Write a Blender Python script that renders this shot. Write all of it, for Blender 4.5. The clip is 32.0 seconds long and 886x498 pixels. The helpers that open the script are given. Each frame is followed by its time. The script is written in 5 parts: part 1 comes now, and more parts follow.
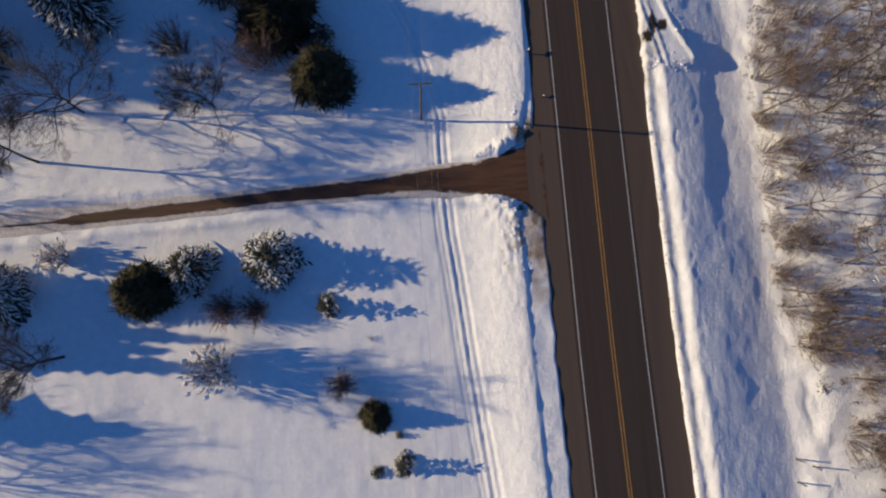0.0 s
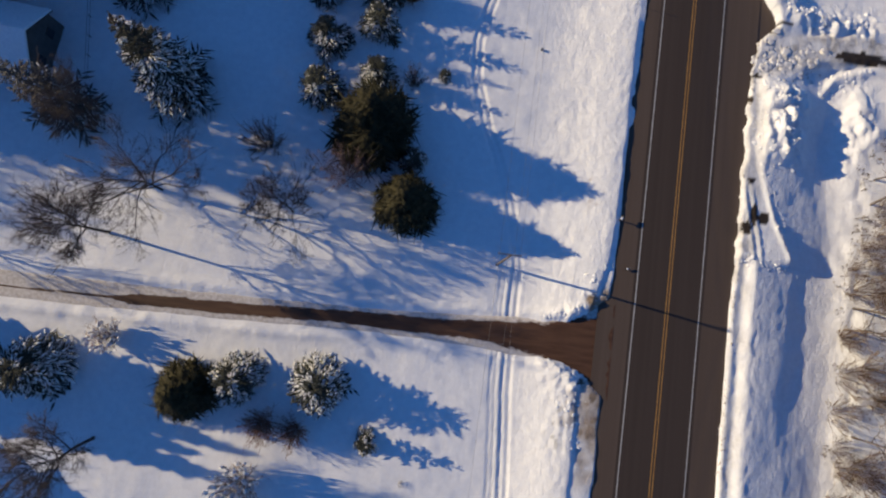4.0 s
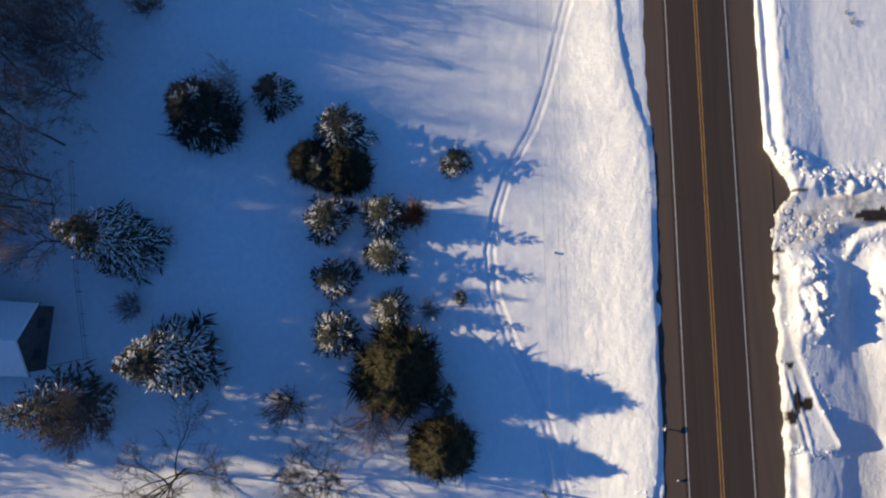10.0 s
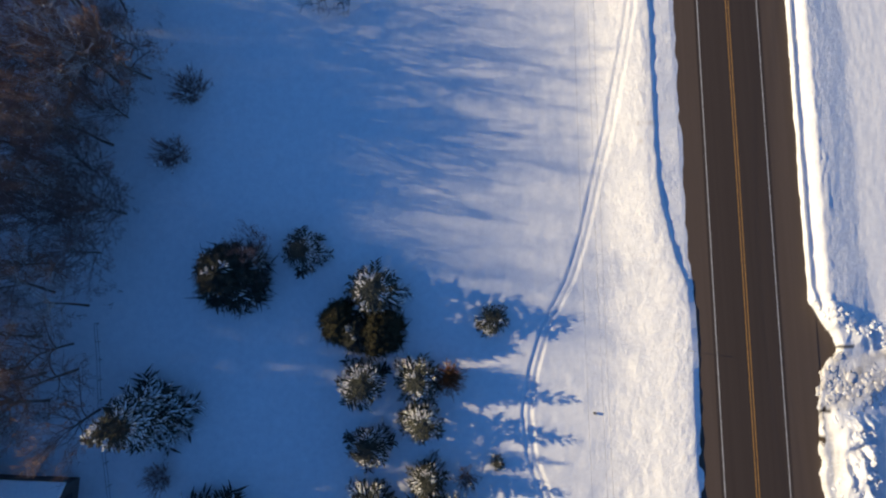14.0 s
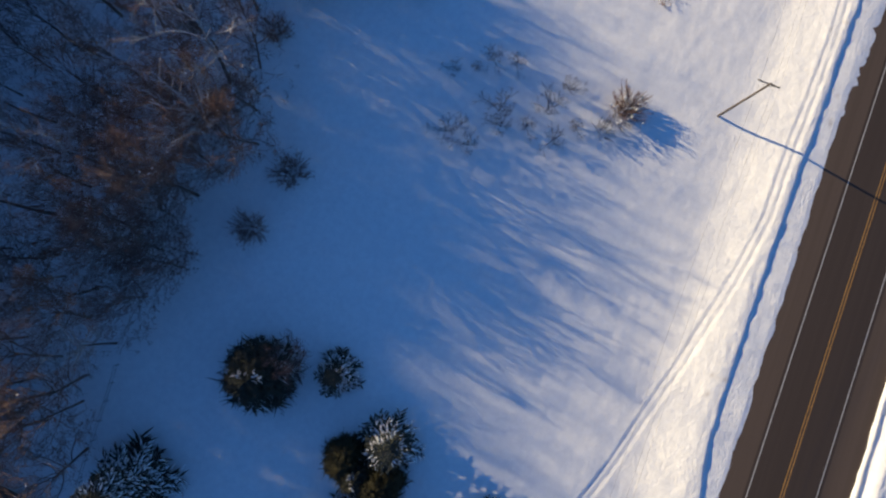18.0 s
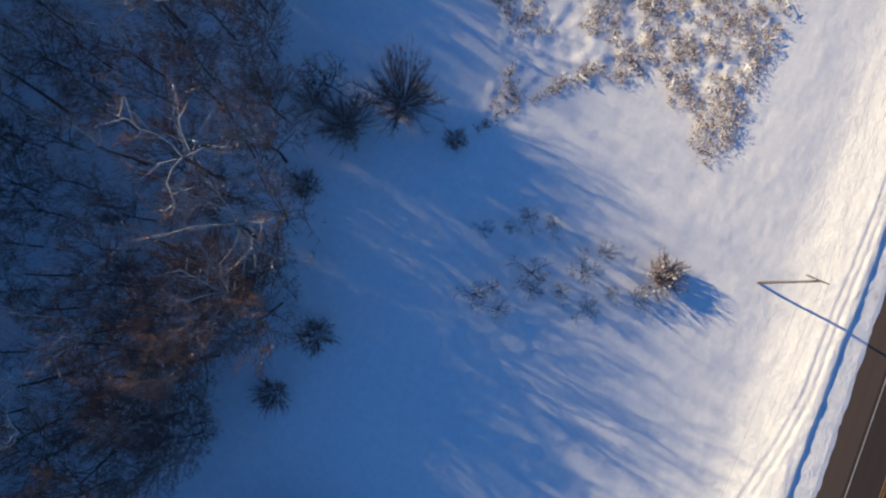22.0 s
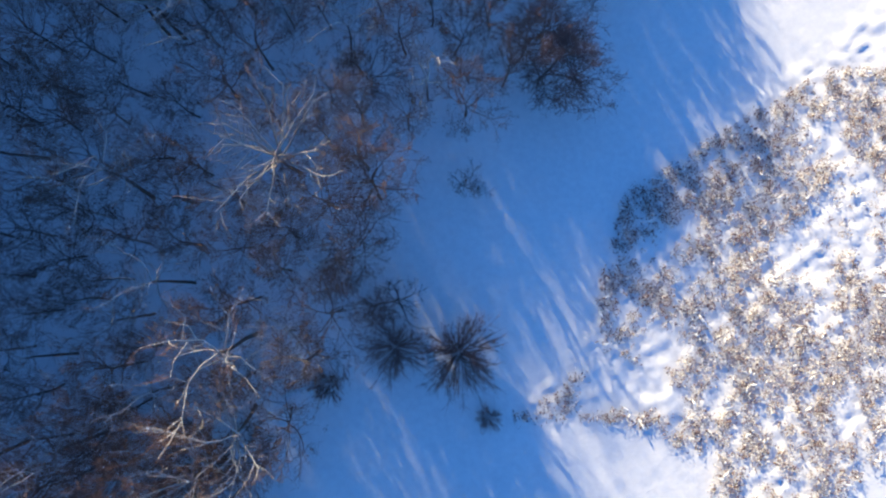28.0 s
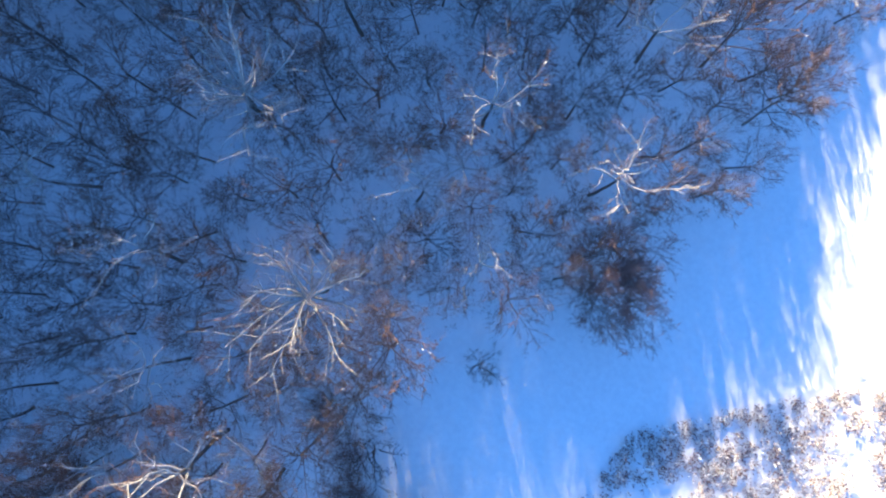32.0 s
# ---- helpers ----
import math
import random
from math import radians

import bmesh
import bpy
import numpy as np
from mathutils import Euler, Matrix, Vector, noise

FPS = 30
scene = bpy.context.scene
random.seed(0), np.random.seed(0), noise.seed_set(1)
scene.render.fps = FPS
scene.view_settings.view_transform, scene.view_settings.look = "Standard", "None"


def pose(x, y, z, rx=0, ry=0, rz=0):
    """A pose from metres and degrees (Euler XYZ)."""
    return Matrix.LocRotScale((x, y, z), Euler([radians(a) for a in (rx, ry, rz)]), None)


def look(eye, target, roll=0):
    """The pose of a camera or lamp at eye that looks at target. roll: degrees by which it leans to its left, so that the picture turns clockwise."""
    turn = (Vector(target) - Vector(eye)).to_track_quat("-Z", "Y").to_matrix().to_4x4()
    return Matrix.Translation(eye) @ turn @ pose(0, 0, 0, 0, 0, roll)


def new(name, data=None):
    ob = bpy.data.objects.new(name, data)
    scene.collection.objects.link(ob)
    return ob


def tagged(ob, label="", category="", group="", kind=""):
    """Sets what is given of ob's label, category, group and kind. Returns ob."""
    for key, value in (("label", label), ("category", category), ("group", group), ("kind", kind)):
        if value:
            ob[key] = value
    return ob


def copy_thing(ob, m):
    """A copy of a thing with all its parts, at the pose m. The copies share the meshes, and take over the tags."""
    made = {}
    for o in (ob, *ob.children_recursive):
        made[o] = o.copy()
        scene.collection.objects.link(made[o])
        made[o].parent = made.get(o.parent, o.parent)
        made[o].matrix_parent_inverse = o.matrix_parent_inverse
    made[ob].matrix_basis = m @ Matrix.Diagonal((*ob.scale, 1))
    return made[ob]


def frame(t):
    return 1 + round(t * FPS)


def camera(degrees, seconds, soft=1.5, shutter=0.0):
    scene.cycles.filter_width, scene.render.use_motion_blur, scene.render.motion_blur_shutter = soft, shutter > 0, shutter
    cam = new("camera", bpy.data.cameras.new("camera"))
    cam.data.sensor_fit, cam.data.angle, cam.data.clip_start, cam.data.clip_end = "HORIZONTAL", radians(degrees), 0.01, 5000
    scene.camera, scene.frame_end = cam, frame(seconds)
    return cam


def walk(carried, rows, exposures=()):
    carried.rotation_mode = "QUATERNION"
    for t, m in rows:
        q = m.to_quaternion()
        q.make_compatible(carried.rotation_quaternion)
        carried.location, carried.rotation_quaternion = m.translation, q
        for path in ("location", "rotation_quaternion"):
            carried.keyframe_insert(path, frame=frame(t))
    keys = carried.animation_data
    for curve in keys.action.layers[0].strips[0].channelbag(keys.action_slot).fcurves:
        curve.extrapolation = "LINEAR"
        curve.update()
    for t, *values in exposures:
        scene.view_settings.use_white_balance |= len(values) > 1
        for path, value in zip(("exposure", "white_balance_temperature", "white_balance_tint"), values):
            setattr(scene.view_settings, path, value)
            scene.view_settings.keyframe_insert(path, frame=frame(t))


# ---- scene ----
cam = camera(80.2, 32.0, soft=2.2)
METRES, EYE, TILT, LEAN, TURN = 153.06, 60.0, 0.0, 0.0, -18.7
ROWS = [
    (0.0, 0.0, 0.0, 0.0, 14.03, -82.58, -1.87),
    (0.5, -0.0077, 0.0133, 0.0003, 21.2, -82.84, -1.95),
    (1.0, -0.0169, 0.0257, 0.0004, 27.9, -83.06, -1.96),
    (1.5, -0.0271, 0.0372, 0.0007, 29.37, -83.13, -1.97),
    (2.0, -0.0373, 0.0484, 0.0009, 29.82, -83.15, -1.99),
    (2.5, -0.0472, 0.0597, 0.0005, 30.13, -83.19, -1.99),
    (3.0, -0.0565, 0.0698, 0.0001, 30.43, -83.2, -2.02),
    (3.5, -0.0662, 0.0811, 0.0001, 29.13, -83.2, -1.98),
    (5.5, -0.097, 0.1311, 0.0024, 18.21, -83.14, -1.96),
    (6.0, -0.1043, 0.1441, 0.0028, 18.22, -83.16, -1.93),
    (6.5, -0.1122, 0.1575, 0.003, 18.25, -83.27, -1.94),
    (7.0, -0.1198, 0.1703, 0.0028, 18.24, -83.26, -1.93),
    (7.5, -0.1277, 0.1838, 0.0024, 18.26, -83.35, -1.98),
    (8.0, -0.1356, 0.1977, 0.0023, 18.33, -83.48, -1.97),
    (8.5, -0.1428, 0.2103, 0.0023, 18.41, -83.52, -1.98),
    (9.0, -0.1507, 0.2241, 0.0024, 18.52, -83.64, -2.02),
    (9.5, -0.1586, 0.238, 0.0029, 18.43, -83.75, -2.0),
    (10.0, -0.1667, 0.2516, 0.0029, 17.83, -83.77, -2.02),
    (10.5, -0.1747, 0.2654, 0.0032, 17.46, -83.85, -2.02),
    (11.0, -0.1826, 0.2782, 0.0031, 17.48, -83.9, -2.08),
    (11.5, -0.1904, 0.2921, 0.0031, 17.48, -83.91, -2.08),
    (12.0, -0.1983, 0.3062, 0.0031, 17.44, -83.96, -2.08),
    (12.5, -0.2057, 0.3195, 0.0033, 17.41, -83.94, -2.01),
    (13.0, -0.2138, 0.3335, 0.0032, 17.46, -84.03, -2.0),
    (13.5, -0.2219, 0.3471, 0.0033, 17.49, -84.06, -2.01),
    (15.5, -0.2549, 0.4007, 0.0013, 25.44, -84.45, -2.11),
    (16.0, -0.2658, 0.4137, 0.0005, 35.3, -84.87, -1.86),
    (16.5, -0.2783, 0.4248, 0.0001, 38.27, -84.99, -1.76),
    (17.0, -0.2901, 0.4345, -0.0005, 38.78, -84.86, -1.79),
    (17.5, -0.303, 0.4459, -0.0008, 39.23, -85.05, -1.82),
    (18.0, -0.3138, 0.455, -0.0007, 39.55, -84.97, -1.85),
    (18.5, -0.3259, 0.4655, -0.0006, 39.94, -85.01, -1.84),
    (19.0, -0.3363, 0.4748, -0.0009, 40.2, -84.89, -1.73),
    (19.5, -0.3491, 0.4853, -0.0013, 40.43, -84.97, -1.72),
    (20.0, -0.3602, 0.496, -0.0017, 40.68, -84.94, -1.57),
    (20.5, -0.3722, 0.5074, -0.0021, 40.9, -85.03, -1.48),
    (21.0, -0.384, 0.5184, -0.0027, 41.05, -85.09, -1.38),
    (21.5, -0.3962, 0.5291, -0.0033, 41.27, -85.18, -1.39),
    (22.0, -0.4093, 0.5404, -0.0031, 41.33, -85.37, -1.42),
    (22.5, -0.421, 0.55, -0.0036, 41.43, -85.26, -1.53),
    (23.0, -0.4328, 0.5627, -0.0028, 42.27, -85.46, -1.36),
    (23.5, -0.4449, 0.5714, -0.0032, 44.27, -85.46, -1.48),
    (24.0, -0.458, 0.5818, -0.0034, 49.64, -85.66, -1.27),
    (24.5, -0.4725, 0.5905, -0.0038, 54.94, -85.87, -1.08),
    (25.0, -0.4872, 0.5974, -0.0047, 56.61, -85.96, -1.14),
    (25.5, -0.5014, 0.6046, -0.0048, 56.94, -86.0, -1.17),
    (27.5, -0.5605, 0.6292, -0.0106, 67.25, -86.29, -1.22),
    (28.0, -0.5751, 0.6338, -0.0112, 70.5, -86.33, -1.12),
    (28.5, -0.5899, 0.6375, -0.0117, 74.32, -86.42, -1.0),
    (29.0, -0.603, 0.6404, -0.0116, 78.02, -86.43, -0.84),
    (29.5, -0.6189, 0.6429, -0.0118, 82.14, -86.65, -0.66),
    (30.0, -0.6341, 0.6447, -0.0122, 85.84, -86.74, -0.46),
    (30.5, -0.6496, 0.6459, -0.0127, 87.21, -86.9, -0.41),
    (31.0, -0.6649, 0.6469, -0.0128, 87.92, -86.93, -0.43),
    (31.5, -0.6806, 0.6484, -0.013, 88.49, -86.92, -0.39),
    (32.0, -0.6961, 0.65, -0.0137, 91.67, -86.9, -0.26),
]
walk(cam, [(t, pose(0, 0, EYE, TILT, LEAN, TURN) @ pose(METRES * x, METRES * y, METRES * z, 90 + pitch, roll, yaw)) for t, x, y, z, yaw, pitch, roll in ROWS],
     exposures=[(0.0, 0.13, 5200, 8), (6.0, 0.38, 5150, 6), (9.0, 0.52, 5200, 5), (13.0, 0.60, 5250, 4), (16.0, 0.53, 5350, 4), (20.0, 0.54, 5350, 4), (23.0, 0.65, 5300, 4), (25.0, 0.86, 5200, 3),
                (28.0, 1.38, 5100, 2), (30.0, 1.78, 5150, 2), (32.0, 2.28, 5300, 3)])

# ---- light: low winter sun from the west, clear sky ----
SUN_WAY = Vector((-28.4, 4.5, 8.6)).normalized()
world = bpy.data.worlds.new("winter_sky")
scene.world = world
world.use_nodes = True
wn = world.node_tree.nodes
sky = wn.new("ShaderNodeTexSky")
sky.sky_type, sky.sun_disc = "NISHITA", False
sky.sun_elevation = math.asin(SUN_WAY.z)
sky.sun_rotation = math.atan2(SUN_WAY.x, SUN_WAY.y)
sky.air_density, sky.dust_density, sky.ozone_density = 1.0, 0.0, 8.0
deep = wn.new("ShaderNodeHueSaturation")
deep.inputs["Saturation"].default_value = 0.93
world.node_tree.links.new(sky.outputs[0], deep.inputs["Color"])
world.node_tree.links.new(deep.outputs[0], wn["Background"].inputs[0])
wn["Background"].inputs[1].default_value = 0.082
sun = new("sun", bpy.data.lights.new("sun", "SUN"))
sun.data.energy, sun.data.angle, sun.data.color = 5.0, radians(0.53), (1.0, 0.69, 0.335)
sun.matrix_world = look((-200, 40, 80), Vector((-200, 40, 80)) - SUN_WAY)


# ---- materials ----
def material(name, rough=0.8, spec=0.3):
    m = bpy.data.materials.new(name)
    m.use_nodes = True
    nt = m.node_tree
    b = nt.nodes["Principled BSDF"]
    b.inputs["Roughness"].default_value = rough
    b.inputs["Specular IOR Level"].default_value = spec
    return m, nt, b


def noise_node(nt, scale, detail=4, rough=0.55, vec=None):
    n = nt.nodes.new("ShaderNodeTexNoise")
    n.inputs["Scale"].default_value, n.inputs["Detail"].default_value = scale, detail
    n.inputs["Roughness"].default_value = rough
    if vec:
        nt.links.new(vec, n.inputs["Vector"])
    return n.outputs["Fac"]


def ramp_node(nt, fac, stops):
    r = nt.nodes.new("ShaderNodeValToRGB")
    while len(r.color_ramp.elements) < len(stops):
        r.color_ramp.elements.new(0.5)
    for e, (p, c) in zip(r.color_ramp.elements, stops):
        e.position, e.color = p, (*c, 1)
    nt.links.new(fac, r.inputs[0])
    return r.outputs[0]


def mix_node(nt, fac, a, b, mode="MIX"):
    n = nt.nodes.new("ShaderNodeMix")
    n.data_type, n.blend_type = "RGBA", mode
    for v, s in ((fac, 0), (a, 6), (b, 7)):
        if isinstance(v, (int, float)):
            n.inputs[s].default_value = v
        elif isinstance(v, tuple):
            n.inputs[s].default_value = (*v, 1)
        else:
            nt.links.new(v, n.inputs[s])
    return n.outputs[2]


def bump_node(nt, b, height, strength, dist):
    n = nt.nodes.new("ShaderNodeBump")
    n.inputs["Strength"].default_value, n.inputs["Distance"].default_value = strength, dist
    nt.links.new(height, n.inputs["Height"])
    nt.links.new(n.outputs[0], b.inputs["Normal"])


def position(nt, scale=(1, 1, 1)):
    g = nt.nodes.new("ShaderNodeNewGeometry")
    m = nt.nodes.new("ShaderNodeMapping")
    m.inputs["Scale"].default_value = scale
    nt.links.new(g.outputs["Position"], m.inputs["Vector"])
    return m.outputs[0]


def varied(name, c1, c2, rough=0.85, scale=3.0, random_by=0.3, bump=0.0):
    """A natural material: two tones by noise, each thing a little lighter or darker."""
    m, nt, b = material(name, rough, 0.2)
    col = ramp_node(nt, noise_node(nt, scale, 3, 0.6, position(nt)), [(0.3, c1), (0.7, c2)])
    info = nt.nodes.new("ShaderNodeObjectInfo")
    hsv = nt.nodes.new("ShaderNodeHueSaturation")
    mr = nt.nodes.new("ShaderNodeMapRange")
    mr.inputs["To Min"].default_value, mr.inputs["To Max"].default_value = 1 - random_by, 1 + random_by
    nt.links.new(info.outputs["Random"], mr.inputs["Value"])
    nt.links.new(mr.outputs[0], hsv.inputs["Value"])
    nt.links.new(col, hsv.inputs["Color"])
    nt.links.new(hsv.outputs[0], b.inputs["Base Color"])
    if bump:
        bump_node(nt, b, noise_node(nt, scale * 6, 3), 0.5, bump)
    return m


def snow_ground_material():
    m, nt, b = material("ground_snow", 0.75, 0.25)
    p = position(nt)
    fine = noise_node(nt, 1.6, 5, 0.6, p)
    drift = noise_node(nt, 0.6, 5, 0.62, position(nt, (1.0, 0.35, 1.0)))
    col = ramp_node(nt, fine, [(0.25, (0.80, 0.80, 0.81)), (0.7, (0.90, 0.90, 0.90))])
    at = nt.nodes.new("ShaderNodeAttribute")
    at.attribute_name = "slush"
    grit = noise_node(nt, 0.9, 7, 0.68, p)
    slush = ramp_node(nt, grit, [(0.3, (0.22, 0.20, 0.18)), (0.45, (0.46, 0.44, 0.42)), (0.62, (0.70, 0.69, 0.68))])
    col = mix_node(nt, at.outputs["Fac"], col, slush)
    at2 = nt.nodes.new("ShaderNodeAttribute")
    at2.attribute_name = "soil"
    soil = ramp_node(nt, grit, [(0.3, (0.012, 0.010, 0.008)), (0.7, (0.05, 0.036, 0.027))])
    col = mix_node(nt, at2.outputs["Fac"], col, soil)
    at3 = nt.nodes.new("ShaderNodeAttribute")
    at3.attribute_name = "gravel"
    gravel = ramp_node(nt, grit, [(0.3, (0.16, 0.115, 0.078)), (0.6, (0.36, 0.28, 0.20)), (0.75, (0.62, 0.56, 0.50))])
    col = mix_node(nt, at3.outputs["Fac"], col, gravel)
    nt.links.new(col, b.inputs["Base Color"])
    rough = nt.nodes.new("ShaderNodeAttribute")
    rough.attribute_name = "crust"
    lumps = nt.nodes.new("ShaderNodeMath")
    lumps.operation = "MULTIPLY"
    nt.links.new(noise_node(nt, 3.0, 5, 0.68, position(nt, (1.0, 0.7, 1.0))), lumps.inputs[0])
    nt.links.new(rough.outputs["Fac"], lumps.inputs[1])
    both = nt.nodes.new("ShaderNodeMath")
    both.operation = "MULTIPLY_ADD"
    both.inputs[1].default_value = 0.45
    nt.links.new(drift, both.inputs[0])
    nt.links.new(lumps.outputs[0], both.inputs[2])
    bump_node(nt, b, both.outputs[0], 0.6, 0.16)
    return m


def asphalt_material(name, c1, c2, streak):
    m, nt, b = material(name, 0.8, 0.3)
    lanes = noise_node(nt, 1.0, 3, 0.6, position(nt, (1.6, 0.02, 1)))
    grit = noise_node(nt, 9.0, 4, 0.7, position(nt))
    col = ramp_node(nt, lanes, [(0.3, c1), (0.7, c2)])
    col = mix_node(nt, streak, col, ramp_node(nt, grit, [(0.3, c1), (0.75, c2)]))
    nt.links.new(col, b.inputs["Base Color"])
    bump_node(nt, b, grit, 0.3, 0.02)
    return m


def mud_material():
    m, nt, b = material("drive_mud", 0.7, 0.3)
    along = noise_node(nt, 0.6, 5, 0.65, position(nt, (0.25, 2.0, 1)))
    grit = noise_node(nt, 3.0, 5, 0.7, position(nt))
    mud = ramp_node(nt, along, [(0.3, (0.045, 0.021, 0.011)), (0.7, (0.105, 0.056, 0.032))])
    at = nt.nodes.new("ShaderNodeAttribute")
    at.attribute_name = "slush"
    pale = ramp_node(nt, grit, [(0.3, (0.40, 0.35, 0.30)), (0.55, (0.62, 0.58, 0.54)), (0.75, (0.76, 0.74, 0.72))])
    ragged = noise_node(nt, 1.6, 6, 0.75, position(nt, (0.5, 1.6, 1)))
    field = nt.nodes.new("ShaderNodeMath")
    field.operation = "MULTIPLY_ADD"
    field.inputs[1].default_value = 0.55
    nt.links.new(ragged, field.inputs[0])
    nt.links.new(at.outputs["Fac"], field.inputs[2])
    edge = ramp_node(nt, field.outputs[0], [(0.74, (0, 0, 0)), (0.82, (1, 1, 1))])
    nt.links.new(mix_node(nt, edge, mud, pale), b.inputs["Base Color"])
    bump_node(nt, b, grit, 0.5, 0.05)
    return m


SNOW_GROUND = snow_ground_material()
MUD = mud_material()
ASPHALT = asphalt_material("asphalt", (0.044, 0.032, 0.025), (0.062, 0.046, 0.037), 0.4)
SHOULDER = asphalt_material("worn_shoulder", (0.078, 0.056, 0.042), (0.110, 0.082, 0.063), 0.5)
WHITE_PAINT = varied("road_paint_white", (0.36, 0.35, 0.33), (0.56, 0.55, 0.53), 0.7, 2.0, 0.0)
YELLOW_PAINT = varied("road_paint_yellow", (0.36, 0.19, 0.045), (0.54, 0.30, 0.08), 0.7, 2.0, 0.0)
SNOW = varied("snow_cap", (0.78, 0.78, 0.80), (0.90, 0.90, 0.90), 0.75, 4.0, 0.04)
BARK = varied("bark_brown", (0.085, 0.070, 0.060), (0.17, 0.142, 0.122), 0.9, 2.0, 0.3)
TWIG = varied("twig_brown", (0.145, 0.101, 0.085), (0.23, 0.160, 0.134), 0.9, 1.0, 0.3)
TWIG_RED = varied("twig_russet", (0.17, 0.101, 0.070), (0.27, 0.162, 0.113), 0.9, 1.0, 0.25)
BARK_DARK = varied("bark_dark", (0.035, 0.029, 0.026), (0.07, 0.058, 0.052), 0.9, 2.0, 0.2)
TWIG_DARK = varied("twig_dark", (0.065, 0.053, 0.049), (0.115, 0.094, 0.086), 0.9, 1.0, 0.2)
TWIG_FAN = varied("twig_fan_brown", (0.20, 0.136, 0.120), (0.31, 0.212, 0.186), 0.9, 1.0, 0.15)
LIMB_BROWN = varied("limb_brown", (0.115, 0.088, 0.077), (0.20, 0.152, 0.132), 0.9, 1.5, 0.25)
DIRTY_SNOW = varied("dirty_snow", (0.36, 0.33, 0.30), (0.66, 0.64, 0.62), 0.8, 1.5, 0.0)
PACKED_SNOW = varied("packed_snow", (0.56, 0.54, 0.53), (0.78, 0.77, 0.77), 0.8, 1.2, 0.0)
TWIG_TAN = varied("twig_tan", (0.125, 0.085, 0.055), (0.22, 0.155, 0.105), 0.9, 1.0, 0.2)
TWIG_MID = varied("twig_mid_brown", (0.17, 0.118, 0.107), (0.28, 0.195, 0.175), 0.9, 1.0, 0.2)
BARK_GREY = varied("bark_grey", (0.19, 0.165, 0.15), (0.34, 0.30, 0.275), 0.9, 1.5, 0.25)
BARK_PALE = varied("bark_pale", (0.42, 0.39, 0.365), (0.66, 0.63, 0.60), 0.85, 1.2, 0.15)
NEEDLE_SPRUCE = varied("needles_spruce", (0.034, 0.038, 0.031), (0.076, 0.076, 0.058), 0.8, 2.5, 0.25)
NEEDLE_LARCH = varied("needles_faded", (0.075, 0.070, 0.062), (0.14, 0.130, 0.112), 0.85, 2.5, 0.1)
CONE = varied("spruce_cones", (0.10, 0.06, 0.035), (0.20, 0.12, 0.065), 0.85, 3.0, 0.1)
NEEDLE_PINE = varied("needles_pine", (0.026, 0.026, 0.014), (0.066, 0.058, 0.029), 0.8, 2.5, 0.2)
RUST_LEAF = varied("rust_foliage", (0.17, 0.075, 0.030), (0.30, 0.14, 0.06), 0.85, 3.0, 0.2)
STALK = varied("dry_stalks", (0.22, 0.145, 0.10), (0.46, 0.34, 0.24), 0.9, 1.2, 0.1)


def leaf_material(name, stops):
    """Small dry leaves, each of its own tone, some under snow."""
    m, nt, b = material(name, 0.9, 0.15)
    g = nt.nodes.new("ShaderNodeNewGeometry")
    r = ramp_node(nt, g.outputs["Random Per Island"], stops)
    nt.links.new(mix_node(nt, 0.25, r, ramp_node(nt, noise_node(nt, 0.7, 3, 0.5, position(nt)), [(0.3, (0.20, 0.128, 0.112)), (0.7, (0.58, 0.50, 0.48))])), b.inputs["Base Color"])
    return m


MARSH_LEAF = leaf_material("marsh_leaves", [(0.0, (0.10, 0.060, 0.062)), (0.32, (0.19, 0.118, 0.116)), (0.54, (0.29, 0.190, 0.182)), (0.62, (0.76, 0.74, 0.72)), (1.0, (0.88, 0.88, 0.88))])
POLE_WOOD = varied("pole_wood", (0.10, 0.085, 0.075), (0.20, 0.17, 0.15), 0.9, 2.0, 0.1)
WIRE = varied("wire_grey", (0.16, 0.15, 0.15), (0.24, 0.23, 0.22), 0.5, 1.0, 0.0)
DARK_METAL = varied("dark_metal", (0.03, 0.03, 0.03), (0.07, 0.065, 0.06), 0.5, 4.0, 0.1)
GREY_METAL = varied("grey_metal", (0.20, 0.20, 0.21), (0.30, 0.30, 0.30), 0.45, 4.0, 0.1)
SIDING = varied("house_siding", (0.085, 0.08, 0.076), (0.125, 0.118, 0.11), 0.8, 1.5, 0.1)
GLASS, _nt, _b = material("window_glass", 0.08, 0.5)
_b.inputs["Base Color"].default_value = (0.02, 0.025, 0.03, 1)


# ---- mesh helpers ----
def fast_mesh(name, verts, faces):
    """A mesh from an array of places and an array of faces with one number of corners."""
    verts, faces = np.asarray(verts, "f"), np.asarray(faces, "i")
    me = bpy.data.meshes.new(name)
    n, k = faces.shape
    me.vertices.add(len(verts))
    me.vertices.foreach_set("co", verts.ravel())
    me.loops.add(n * k)
    me.loops.foreach_set("vertex_index", faces.ravel())
    me.polygons.add(n)
    me.polygons.foreach_set("loop_start", np.arange(0, n * k, k, dtype="i"))
    me.update(calc_edges=True)
    me.validate()
    return me


def link_part(name, me, mat, parent=None, label="", smooth=True):
    me.materials.clear()
    me.materials.append(mat)
    if smooth:
        me.polygons.foreach_set("use_smooth", np.ones(len(me.polygons), bool))
    ob = new(name, me)
    if parent:
        ob.parent = parent
    if label:
        ob["label"] = label
    return ob


def part(name, bm, mat, parent=None, label="", smooth=False):
    me = bpy.data.meshes.new(name)
    bm.to_mesh(me)
    bm.free()
    return link_part(name, me, mat, parent, label, smooth)


